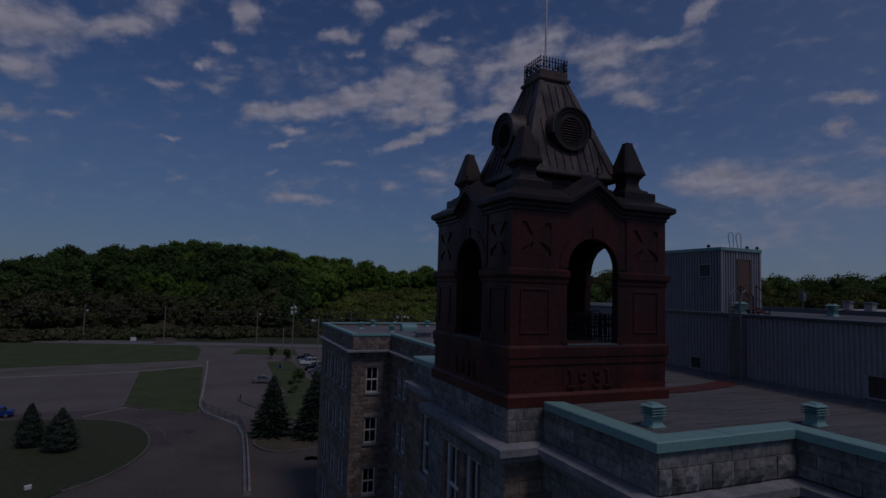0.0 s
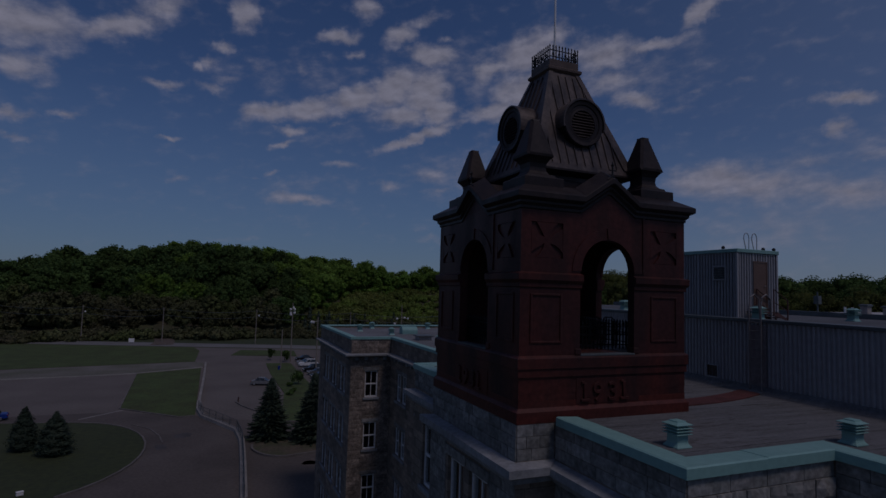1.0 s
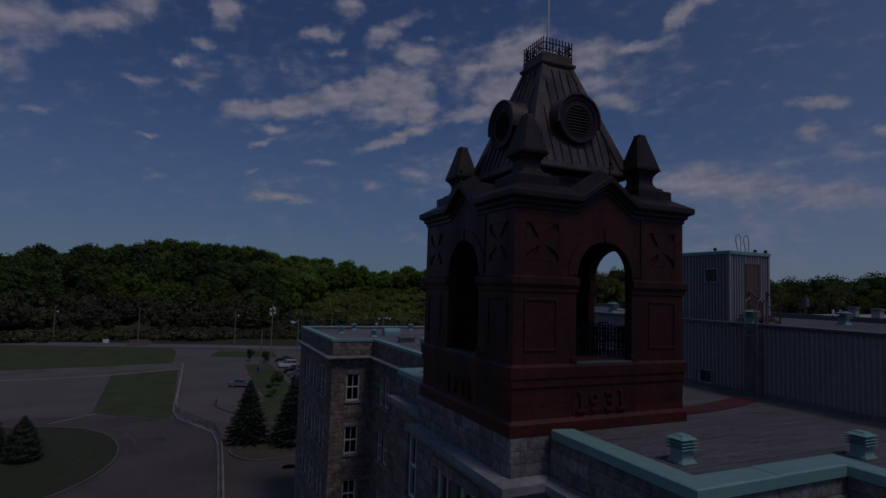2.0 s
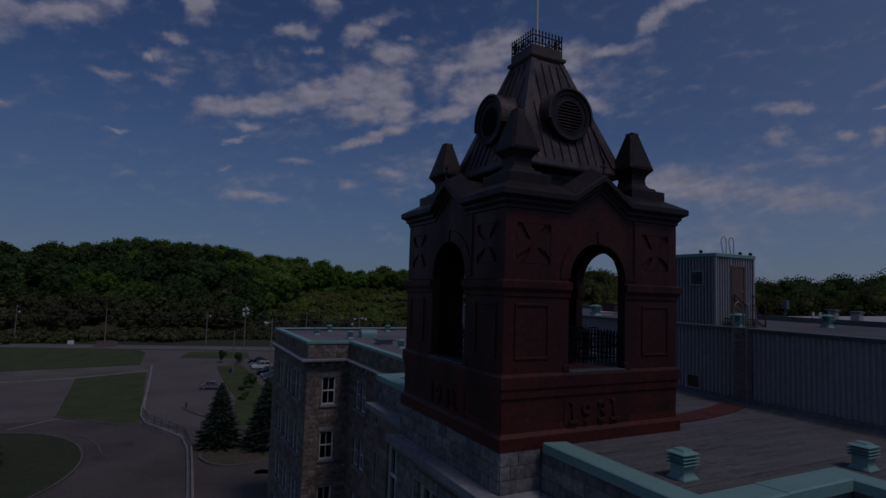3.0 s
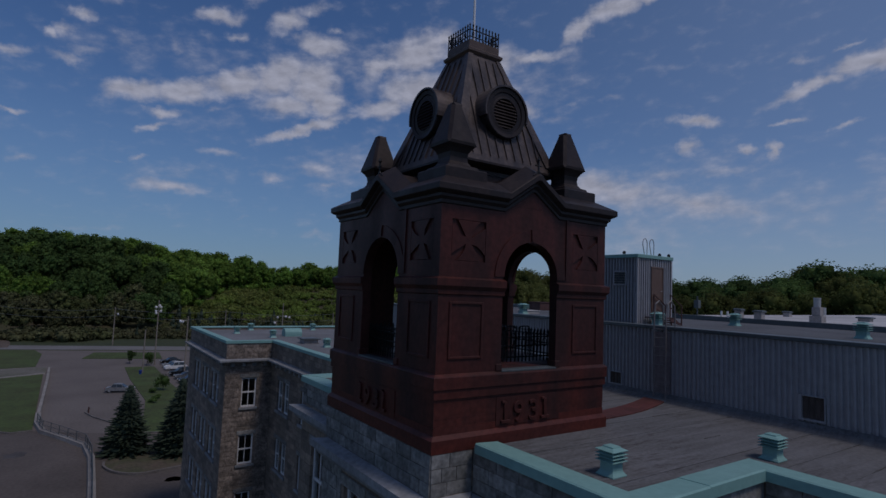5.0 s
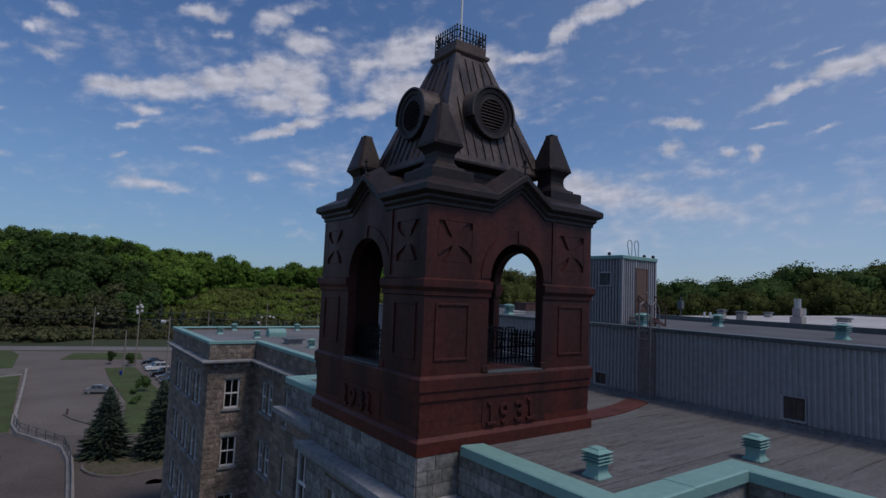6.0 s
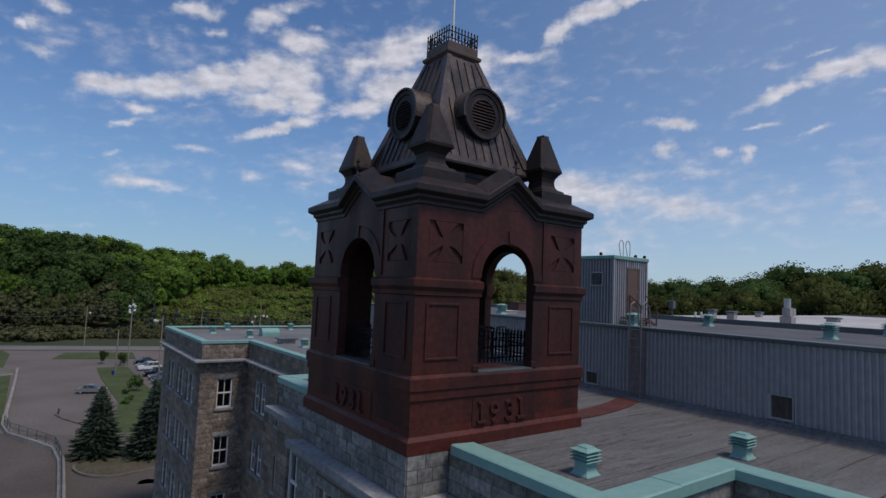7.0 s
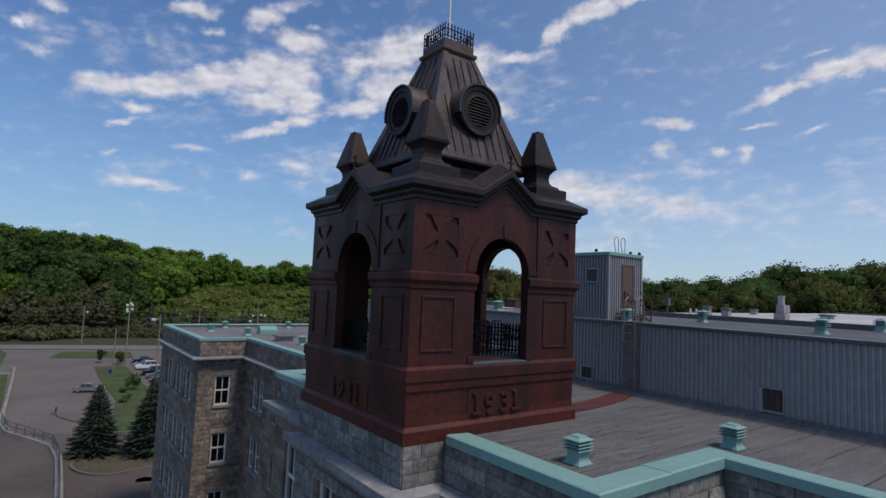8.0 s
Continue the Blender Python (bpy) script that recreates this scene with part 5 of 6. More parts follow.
# worn sealant along the laps
rnd = random.Random(9)
y = -15.04
while y < BN - .8:
    x = (CX if y < BS + .5 else BX) + .55
    while x < MX - .5:
        run = min(rnd.uniform(.5, 2.2), MX - .3 - x)
        if run > .25 and rnd.random() < .5:
            bm = bmesh.new()
            rows = []
            n = max(4, int(run / .12))
            drift = 0.0
            for k in range(n + 1):
                drift = drift * .7 + rnd.uniform(-.012, .012)
                w = rnd.uniform(.004, .011) * (1 if 0 < k < n else .3)
                px = x + run * k / n
                rows.append([bm.verts.new((px, y + drift + d, z)) for d, z in ((-w, 17.05), (-w * .6, 17.0625), (w * .6, 17.0625), (w, 17.05))])
            for p, q in zip(rows, rows[1:]):
                for j in range(3):
                    bm.faces.new((p[j], p[j + 1], q[j + 1], q[j]))
            bm.faces.new(rows[0])
            bm.faces.new(rows[-1][::-1])
            part("sealant_bead", bm, TAR, deck, "dark worn sealant line")
        x += run + rnd.uniform(.1, 1.4)
    y += .96

# ---- ground and hill ----
TURN = radians(.54)           # the grounds lie a little turned to the building


def site(x, y):
    return TC + (x - TC) - TURN * (y - TC), TC + (y - TC) + TURN * (x - TC)


EYE = site(-6.0, -9.0)
RIDGE = [(-30, 7.0), (-22, 8.9), (-16, 12.9), (-13, 17.9), (-9, 22.8), (-2, 27.8), (3, 26.9), (8, 25.0), (12, 20.9), (15.5, 19.4), (21, 21.2), (30, 22.5), (43, 16.0), (55, 12.0), (70, 12.0), (90, 10.0)]


def ridge_height(az):
    for (a, h), (b, k) in zip(RIDGE, RIDGE[1:]):
        if a <= az <= b:
            return h + (k - h) * (az - a) / (b - a)
    return 6.0


def ground_height(x, y):
    dx, dy = x - EYE[0], y - EYE[1]
    r, az = math.hypot(dx, dy), math.degrees(math.atan2(dx, dy) + TURN)
    f = min(max((r - 222) / 110, 0), 1)
    f = f * f * (3 - 2 * f)
    edge = min(max((az + 75) / 40, 0), 1) * min(max((140 - az) / 40, 0), 1)
    e = min(max((r - 70) / 45, 0), 1) * min(max((az - 28) / 8, 0), 1) * min(max((130 - az) / 20, 0), 1)
    return max(f, 0) * edge * (ridge_height(az) + 1.2 * noise.noise((x * .02, y * .02, 3))) + (1 - f) * e * 9.0


xs = sorted(set([-4000, -2500, -1500, -900, -600] + list(range(-420, 421, 12)) + [600, 900, 1500, 2500, 4000]))
ys = sorted(set([-4000, -2500, -1500, -800, -400, -200, -100, -50] + list(range(-24, 180, 12)) + list(range(180, 421, 8)) + [500, 700, 1000, 1600, 2600, 4000]))
bm = bmesh.new()
grid = [[bm.verts.new((x, y, ground_height(x, y))) for x in xs] for y in ys]
for j in range(len(ys) - 1):
    for i in range(len(xs) - 1):
        bm.faces.new((grid[j][i], grid[j][i + 1], grid[j + 1][i + 1], grid[j + 1][i]))
g = structure("ground", bm, MEADOW, "rough green and brown ground rising to a wooded hill", "ground")


def on_site(name, at, label, category, group="", rz=0.0):
    return thing(name, (*site(at[0], at[1]), at[2]), label, category, group, rz + math.degrees(TURN))


def patch(name, pts, z, mat, label, category, thick=.3):
    return structure(name, plate(bmesh.new(), [site(*p) for p in pts], z - thick, z), mat, label, category)


def arc(cx, cy, rx, ry, a0, a1, n=14):
    return [(cx + rx * math.cos(radians(a0 + (a1 - a0) * k / n)), cy + ry * math.sin(radians(a0 + (a1 - a0) * k / n))) for k in range(n + 1)]


ROAD_A, ROAD_B = Vector((-140, 222)), Vector((160, 128))     # the road's middle line


def road_y(x, off=0.0):
    return ROAD_A.y + (ROAD_B.y - ROAD_A.y) * (x - ROAD_A.x) / (ROAD_B.x - ROAD_A.x) + off


patch("pavement_1", [(-70, 30), (60, 30), (60, road_y(60, -7)), (-70, road_y(-70, -7))], .02, ASPHALT, "worn grey-brown asphalt forecourt and car park", "pavement")
patch("pavement_3", [(-70, 30.2), (59.8, 30.2), (59.8, 69), (5, 72.6), (-1.2, 76.4), (-7, 80.2), (-18, 86), (-40, 87), (-70, 91)], .026, OLD_ASPHALT, "old dark asphalt forecourt", "pavement", .1)
patch("road", [(-140, road_y(-140, -5)), (160, road_y(160, -5)), (160, road_y(160, 5)), (-140, road_y(-140, 5))], .06, ROAD, "grey two-lane asphalt road along the wooded hill", "road")
patch("lawn_1", [(-64, 136), (-48, 135), (-8.8, 141.5), (-8.2, 165), (-10, road_y(-10, -7)), (-64, road_y(-64, -7))], .09, GRASS, "flat green lawn strip beside the road", "lawn")
patch("lawn_2", [(-19.6, 123.5), (-7.2, 129.5), (-7.3, 80.5), (-9.5, 80.2), (-18.0, 88.2)], .12, GRASS, "kerbed green lawn wedge between driveways", "lawn")
patch("lawn_3", [(-60, 78), (-34, 82.5), (-24, 80.5)] + arc(-24, 64, 11.6, 16, 80, -60) + [(-22, 44), (-60, 44)], .12, LAWN_DARK, "mown dark green lawn with a rounded edge", "lawn")
patch("lawn_4", [(4.4, 73.5), (9.8, 71.8), (13.5, 100), (13.3, 112), (13.5, 133.8), (12.6, 134.4), (7.6, 134.8), (7.1, 118), (7.3, 95)], .12, GRASS, "narrow green lawn bank beside the car park", "lawn")
patch("lawn_5", [(0, 153), (17, 148), (18, 161), (3, 165)], .12, GRASS, "rough grass island by the road", "lawn")
patch("verge_1", [(-140, road_y(-140, 5)), (160, road_y(160, 5)), (160, road_y(160, 30)), (-140, road_y(-140, 30))], .04, LAWN_DARK, "rough grass verge beyond the road", "verge")
patch("pavement_2", [(-64, 115), (-43, 121.3), (-19.5, 124.3), (-6.8, 131), (-6.8, 139.5), (-9, 141), (-47, 133.5), (-64, 131)], .06, DUSTY, "dusty worn drive between lawns", "pavement")
patch("soil_bed", [(-.4, 62)] + arc(3.0, 61.5, 3.6, 5.2, 190, 270, 6) + [(9.5, 57.5), (9.5, 63), (4, 66.5), (1, 66)], .14, SOIL, "bare brown soil bed under spruces", "bed")


def kerb(name, pts, w, h, label, mat=None):
    bm = bmesh.new()
    pts = [site(*p) for p in pts]
    rows = []
    for i, (x, y) in enumerate(pts):
        a, b = pts[max(i - 1, 0)], pts[min(i + 1, len(pts) - 1)]
        d = Vector((b[0] - a[0], b[1] - a[1])).normalized()
        nx, ny = -d.y * w / 2, d.x * w / 2
        rows.append([bm.verts.new(p) for p in ((x - nx, y - ny, 0), (x - nx * .85, y - ny * .85, h), (x + nx * .85, y + ny * .85, h), (x + nx, y + ny, 0))])
    for a, b in zip(rows, rows[1:]):
        for i in range(3):
            bm.faces.new((a[i], a[i + 1], b[i + 1], b[i]))
    bm.faces.new(rows[0])
    bm.faces.new(rows[-1][::-1])
    return structure(name, bm, mat or CONCRETE, label, "kerb")


kerb("kerb_1", [(-6.3, 137), (-6.4, 120), (-6.65, 104), (-6.9, 90)], .5, .5, "low pale concrete wall beside the drive")
kerb("kerb_7", [(-64, 114.6), (-43, 120.9), (-29, 122.3), (-19.5, 124.0), (-7.0, 130.6)], .55, .2, "pale concrete kerb along a dusty drive")
kerb("kerb_8", [(-15.2, 77.2), (-12.6, 74), (-11.2, 70), (-10.6, 66.5)], .2, .1, "thin low kerb stub in worn asphalt", KERB_GREY)
wall_line = [(-6.9, 90), (-6.9, 84), (-6.2, 79), (-3.6, 73.5), (-1.9, 69.5), (-1.5, 64), (-1.8, 55), (-2.3, 44)]
kerb("kerb_2", wall_line, .75, .45, "curved pale concrete retaining kerb carrying a railing")
kerb("kerb_3", [(-.4, 62)] + arc(3.0, 61.5, 3.6, 5.2, 190, 270, 6) + [(9.5, 57.6)], .28, .26, "rounded concrete kerb round a planting bed", KERB_GREY)
kerb("kerb_4", [(-.6, 92), (-1.3, 89), (-.4, 85.5), (1.5, 81), (4, 75.5), (4.6, 73.4), (9.8, 71.6)], .25, .2, "hooked concrete kerb of a parking island", KERB_GREY)
kerb("kerb_5", [(-34, 82.6), (-24, 80.6)] + arc(-24, 64, 11.7, 16.1, 80, -60), .25, .2, "curved concrete kerb round a lawn", KERB_GREY)
kerb("kerb_6", [(-19.7, 123.5), (-18.1, 88.1), (-9.5, 80.0), (-7.2, 80.3)], .25, .2, "concrete kerb round a lawn wedge", KERB_GREY)


def stain(name, x, y, rx, ry, seed):
    """A ragged dark patch in the asphalt."""
    rg = random.Random(seed)
    pts = [(x + rx * q * math.cos(a), y + ry * q * math.sin(a)) for a, q in [(2 * math.pi * k / 16, rg.uniform(.65, 1.15)) for k in range(16)]]
    patch(name, pts, .024 + .001 * seed, TAR, "dark ragged repair patch in the asphalt", "stain")


stain("stain_1", 2.0, 52, 1.3, .8, 1)
stain("stain_2", 5.4, 53.5, 1.2, .8, 2)
stain("stain_3", -8.4, 69.6, 1.3, 1.3, 3)
stain("stain_4", -10.6, 64.6, .7, 1.6, 4)
parking_lines = on_site("parking_lines", (0, 0, .026), "faded white painted line on asphalt", "marking")
part("line", plate(bmesh.new(), [(-22.5, 82.4), (-22.3, 82.1), (-17.0, 87.5), (-17.2, 87.8)], 0, .006), CONCRETE, parking_lines)
for k in range(3):
    part("line", plate(bmesh.new(), [(.6 + .25 * k, 92.6 + 2.6 * k), (4.2 + .25 * k, 91.6 + 2.6 * k), (4.2 + .25 * k, 91.75 + 2.6 * k), (.6 + .25 * k, 92.75 + 2.6 * k)], 0, .006), DUSTY, parking_lines)

# railing on the curved kerb
fence = on_site("metal_railing", (0, 0, .45), "grey metal mesh railing on a curved concrete kerb", "railing")


def along(pts, step):
    out = []
    for (x0, y0), (x1, y1) in zip(pts, pts[1:]):
        n = max(1, round(math.hypot(x1 - x0, y1 - y0) / step))
        out += [(x0 + (x1 - x0) * k / n, y0 + (y1 - y0) * k / n) for k in range(n)]
    return out + [pts[-1]]


posts = along(wall_line[1:], 2.2)
for p in posts:
    part("post", rod(bmesh.new(), (*p, 0), (*p, 1.15), .04, n=6), FLASHING, fence)
for z in (.1, .6, 1.12):
    part("rail", tube(bmesh.new(), [(x, y, z) for x, y in posts], .025, 5), FLASHING, fence)
bm = bmesh.new()
for p in along(wall_line[1:], .22):
    rod(bm, (*p, .1), (*p, 1.12), .009, n=4)
tagged(part("bars", bm, FLASHING, fence), kind="stuff")


# ---- poles and lines ----
def make_pole(at, h, lamps=(), label="tall weathered wooden pole with white floodlights", rz=0.0):
    p = on_site("light_pole" if lamps else "utility_pole", at, label, "pole", "poles", rz)
    part("pole", rod(bmesh.new(), (0, 0, 0), (0, 0, h), .17, .11, 10), POLE_WOOD, p)
    for x, y, z in lamps:
        arm = part("arm", rod(bmesh.new(), (0, 0, z + .1), (x, y, z + .1), .03, n=6), GALVANISED, p)
        bm = stack(bmesh.new(), [(.10, .25), (.22, .12), (.30, -.16), (.27, -.2)], 0, 0, 10)
        part("floodlight", turned(bm, Matrix.Translation((x, y, z)) @ Euler((radians(35), radians(20 if x > 0 else -20), 0)).to_matrix().to_4x4()), LAMP_WHITE, arm, "white floodlight head")
    return p


six = [(.55, 0, 13.6), (-.55, 0, 13.6), (.5, -.2, 12.7), (-.5, .2, 12.7), (.15, -.5, 14.0), (-.45, .1, 12.2)]
make_pole((13.9, 137.5, 0), 15.2, six)
make_pole((17.1, 118.4, 0), 12.6, [(-1.5, -.2, 11.6), (-1.0, .2, 11.5)], "weathered wooden pole with two white floodlights")
make_pole((10.1, 125.5, 0), 9.2, (), "slim weathered wooden pole on a lawn")
make_pole((44.8, 140, 0), 15.0, [(.9, 0, 11.4), (1.9, 0, 11.2), (-1.4, 0, 11.2)], "wooden pole with three white floodlights")
make_pole((40.5, 132, 0), 10.8, [(-.4, 0, 10.3)], "slim pole with one white lamp")
line_x = [-70, -44, -20, 8.4, 38, 70]
line_poles = []
for x in line_x:
    y = road_y(x, 7.5)
    make_pole((x, y, .03), 11.4, [(.8, -.6, 9.4)] if x in (-44, 8.4) else (), "weathered wooden utility pole beside the road")
    line_poles.append((x, y))
for z in (10.9, 8.9):
    for (x0, y0), (x1, y1) in zip(line_poles, line_poles[1:]):
        wire = on_site("overhead_wire", (x0, y0, z), "thin dark overhead wire between road poles", "wire", "overhead wires")
        pts = [((x1 - x0) * f, (y1 - y0) * f, -.9 * 4 * f * (1 - f)) for f in [k / 10 for k in range(11)]]
        part("strand", tube(bmesh.new(), pts, .045, 5), FLASHING, wire)


# ---- vehicles ----
def make_car(at, rz, paint, label, long=4.5, tall=1.45, van=False):
    c = on_site("car", at, label, "car", "parked cars", rz)
    L, W, Z = long / 2, .88, tall
    hood = .88 if not van else 1.0
    side = [(-L, .38), (-L + .05, .72), (-L + .35, hood), (-L * .45, hood + .04), (L * .55, hood + .06), (L - .15, hood), (L, .62), (L - .04, .32), (-L + .1, .28)]
    bm = slab(bmesh.new(), side, -W, W)
    bmesh.ops.bevel(bm, geom=bm.edges[:], offset=.07, segments=2, affect="EDGES")
    part("body", bm, PAINT[paint], c)
    back = L - .25 if van else L * .62
    cab = [(-L * .48, hood), (-L * .16, Z - .04), (L * .18, Z), (back - .35, Z - .06), (back, hood + .02)]
    bm = slab(bmesh.new(), cab, -W + .10, W - .10)
    for v in bm.verts:
        if v.co.z > hood + .2:
            v.co.y *= .86
    part("glasshouse", bm, CAR_GLASS, c, "tinted windows")
    rf = [(-L * .17, Z - .05), (L * .18, Z - .01), (back - .34, Z - .07), (back - .36, Z - .02), (L * .18, Z + .03), (-L * .17, Z - .01)]
    part("roof_panel", slab(bmesh.new(), rf, -.66, .66), PAINT[paint], c)
    for x in (-L * .17, L * .2, back - .38):
        for s in (-1, 1):
            part("pillar", rod(bmesh.new(), (x + (.25 if x > L * .3 else (-.1 if x > 0 else -.28 * L / 2.2)), s * (W - .08), hood), (x, s * .69, Z - .03), .035, n=5), PAINT[paint], c)
    for x in (-L * .62, L * .62):
        for s in (-1, 1):
            wheel = part("wheel", turned(stack(bmesh.new(), [(.33, 0), (.33, .2)], n=18), Matrix.Translation((x, s * (W - .17) + (.1 if s > 0 else .1), .33)) @ Euler((radians(90), 0, 0)).to_matrix().to_4x4()), RUBBER, c, "black tyre")
            part("rim", turned(stack(bmesh.new(), [(.21, 0), (.2, .02)], n=12), Matrix.Translation((x, s * (W + .03 if s < 0 else W - .0) * 1.0 + (.0 if s < 0 else .12), .33)) @ Euler((radians(90), 0, 0)).to_matrix().to_4x4()), RIM, wheel)
    for s in (-1, 1):
        part("headlight", boxed(-L + .0, *sorted((s * .5, s * .82))[:1], .62, -L + .2, sorted((s * .5, s * .82))[1], .76, .02), LIGHT_CLEAR, c)
        part("tail_light", boxed(L - .16, *sorted((s * .55, s * .84))[:1], .66, L - .02, sorted((s * .55, s * .84))[1], .80, .02), LIGHT_RED, c)
    return c


make_car((4.3, 104.6, .02), 163, "silver", "silver four-door sedan parked on open asphalt")
lot = [(17.6, 138.6, "black", 0), (17.2, 132.2, "silver", 0), (17.0, 128.3, "white", 1), (16.7, 119.6, "black", 1), (17.1, 115.4, "grey", 0), (16.9, 110.4, "black", 0)]
for x, y, p, v in lot:
    make_car((x, y, .02), 4, p, "%s %s parked in a row beside a lawn" % (p, "van" if v else "car"), 4.7, 1.75 if v else 1.45, bool(v))
make_car((-33.4, 84.6, .02), 10, "blue", "bright blue car parked at a lawn edge")
sign = on_site("roadside_sign", (-28.4, 188.8, .04), "small white roadside sign board", "sign")
part("board", boxed(-.8, -.05, .35, .8, .05, 1.5, .02), LAMP_WHITE, sign)
for s in (-.6, .6):
    part("leg", boxed(s - .05, -.04, 0, s + .05, .04, .35), GALVANISED, sign)
bollard = on_site("bollard", (-.9, 88.6, .02), "short dark post on a kerb end", "bollard")
part("post", stack(bmesh.new(), [(.1, 0), (.1, .9), (.06, .97)], n=10), RUST, bollard)


# ---- trees ----
def leaf_cloud(rng, lobes, count, size, reach=1.16, loose=.55):
    """Leaf-clump quads over overlapping lobes (centre, radii), facing outwards with much scatter; returns vertices (n*4, 3)."""
    lobes = np.array(lobes, float)
    vol = lobes[:, 3] * lobes[:, 4]
    pick = rng.choice(len(lobes), count, p=vol / vol.sum())
    d = rng.normal(size=(count, 3))
    d[:, 2] += .25
    d /= np.linalg.norm(d, axis=1)[:, None]
    rad = rng.uniform(.78, reach, (count, 1))
    c = lobes[pick, :3] + d * lobes[pick][:, [3, 3, 4]] * rad
    nrm = d + rng.normal(scale=loose, size=(count, 3))
    nrm[:, 2] += .4
    nrm /= np.linalg.norm(nrm, axis=1)[:, None]
    a = np.cross(nrm, rng.normal(size=(count, 3)))
    a /= np.linalg.norm(a, axis=1)[:, None]
    b = np.cross(nrm, a)
    s = rng.uniform(.6, 1.35, (count, 1)) * size
    k = rng.uniform(.5, 1.0, (count, 1))
    bend = nrm * s * rng.uniform(-.22, .02, (count, 1))
    return np.stack((c - a * s, c - b * s * k + bend, c + a * s * .9, c + b * s * k + bend * .5), 1).reshape(-1, 3)


def ball_grid(n=2):
    """Vertices and quads of a rounded cube with n cells to an edge, radius 1."""
    index, verts, quads = {}, [], []

    def corner(p):
        if p not in index:
            v = np.array(p, float) / n * 2 - 1
            verts.append(v / np.linalg.norm(v))
            index[p] = len(verts) - 1
        return index[p]
    for ax in range(3):
        for side in (0, n):
            for i in range(n):
                for j in range(n):
                    q = []
                    for u, v in ((i, j), (i + 1, j), (i + 1, j + 1), (i, j + 1)):
                        p = [u, v]
                        p.insert(ax, side)
                        q.append(corner(tuple(p)))
                    quads.append(q if (side == n) == (ax != 1) else q[::-1])
    return np.array(verts), np.array(quads)


BALL = {n: ball_grid(n) for n in (1, 2, 3)}


def with_core(rng, lobes, leaves, cells=2, inset=.9):
    """Leaf quads over lumpy solid lobes; returns vertices and quads."""
    bv, bq = BALL[cells]
    vs, qs, base = [], [], 0
    for x, y, z, r, k in lobes:
        v = bv * np.array((r, r, k)) * inset * rng.uniform(.82, 1.18, (len(bv), 1)) + np.array((x, y, z))
        vs.append(v)
        qs.append(bq + base)
        base += len(v)
    vs.append(leaves)
    qs.append(np.arange(len(leaves)).reshape(-1, 4) + base)
    return np.concatenate(vs), np.concatenate(qs)


def crown_template(seed, h, w, count, size, n=17, cells=2, reach=1.06):
    """A crown standing on z=0, height h and width w: a rounded body that swells into n lobes, all set with leaf clumps."""
    rng = np.random.default_rng(seed)
    lobes = [(0, 0, h * .50, w * .34, h * .40)]
    for i in range(n):
        up = 1 - 1.45 * (i + rng.uniform(.2, .8)) / n
        a = i * 2.4 + rng.uniform(-.4, .4)
        flat = math.sqrt(max(0, 1 - up * up)) * rng.uniform(.8, 1.15)
        r = w * rng.uniform(.13, .21) * (17 / n) ** .4
        lobes.append((w * .31 * flat * math.cos(a), w * .31 * flat * math.sin(a), h * (.52 + .33 * up), r, r * rng.uniform(.85, 1.15)))
    v, q = with_core(rng, lobes, leaf_cloud(rng, lobes[1:], count, size, reach), cells, .8)
    v[:, 2] = np.maximum(v[:, 2], .1)
    return v, q


def thicket_template(seed, w, h, count, size, n=13):
    """A low patch of scrub: many small overlapping clumps over a round plan."""
    rng = np.random.default_rng(seed)
    lobes = []
    for i in range(n):
        d, a = w * .5 * math.sqrt(rng.uniform(0, 1)), rng.uniform(0, 6.28)
        r = w * rng.uniform(.09, .2)
        lobes.append((d * math.cos(a), d * math.sin(a), h * rng.uniform(.25, .62), r, h * rng.uniform(.28, .45)))
    v, q = with_core(rng, lobes, leaf_cloud(rng, lobes, count, size, 1.12, .8), 1, .9)
    v[:, 2] = np.maximum(v[:, 2], -.2)
    return v, q


def cone_template(seed, h, w, count, size):
    """A narrow dense conifer standing on z=0."""
    rng = np.random.default_rng(seed)
    lobes = [(rng.normal() * .1, rng.normal() * .1, h * f, w * .5 * (1 - f) ** .8 + .1, h * .17) for f in (.14, .3, .45, .6, .74, .86)]
    return with_core(rng, lobes, leaf_cloud(rng, lobes, count, size))


def foliage_mesh(name, co, quads, mat):
    me = bpy.data.meshes.new(name)
    me.vertices.add(len(co))
    me.vertices.foreach_set("co", co.astype(np.float32).ravel())
    me.loops.add(quads.size)
    me.loops.foreach_set("vertex_index", quads.astype(np.int32).ravel())
    me.polygons.add(len(quads))
    me.polygons.foreach_set("loop_start", np.arange(0, quads.size, 4, dtype=np.int32))
    me.polygons.foreach_set("use_smooth", np.ones(len(quads), dtype=bool))
    me.update(calc_edges=True)
    me.materials.append(mat)
    return me


def scatter(name, templates, spots, mat, label, category):
    """Joins copies of leaf templates into one mesh: spots are (x, y, z, scale, turn, which)."""
    chunks, faces, base = [], [], 0
    for x, y, z, s, a, k in spots:
        t, q = templates[k]
        ca, sa_ = math.cos(a), math.sin(a)
        chunks.append(np.stack((x + s * (t[:, 0] * ca - t[:, 1] * sa_), y + s * (t[:, 0] * sa_ + t[:, 1] * ca), z + s * t[:, 2]), 1))
        faces.append(q + base)
        base += len(t)
    ob = new(name, foliage_mesh(name, np.concatenate(chunks), np.concatenate(faces), mat))
    return tagged(ob, label, category, "", "stuff")


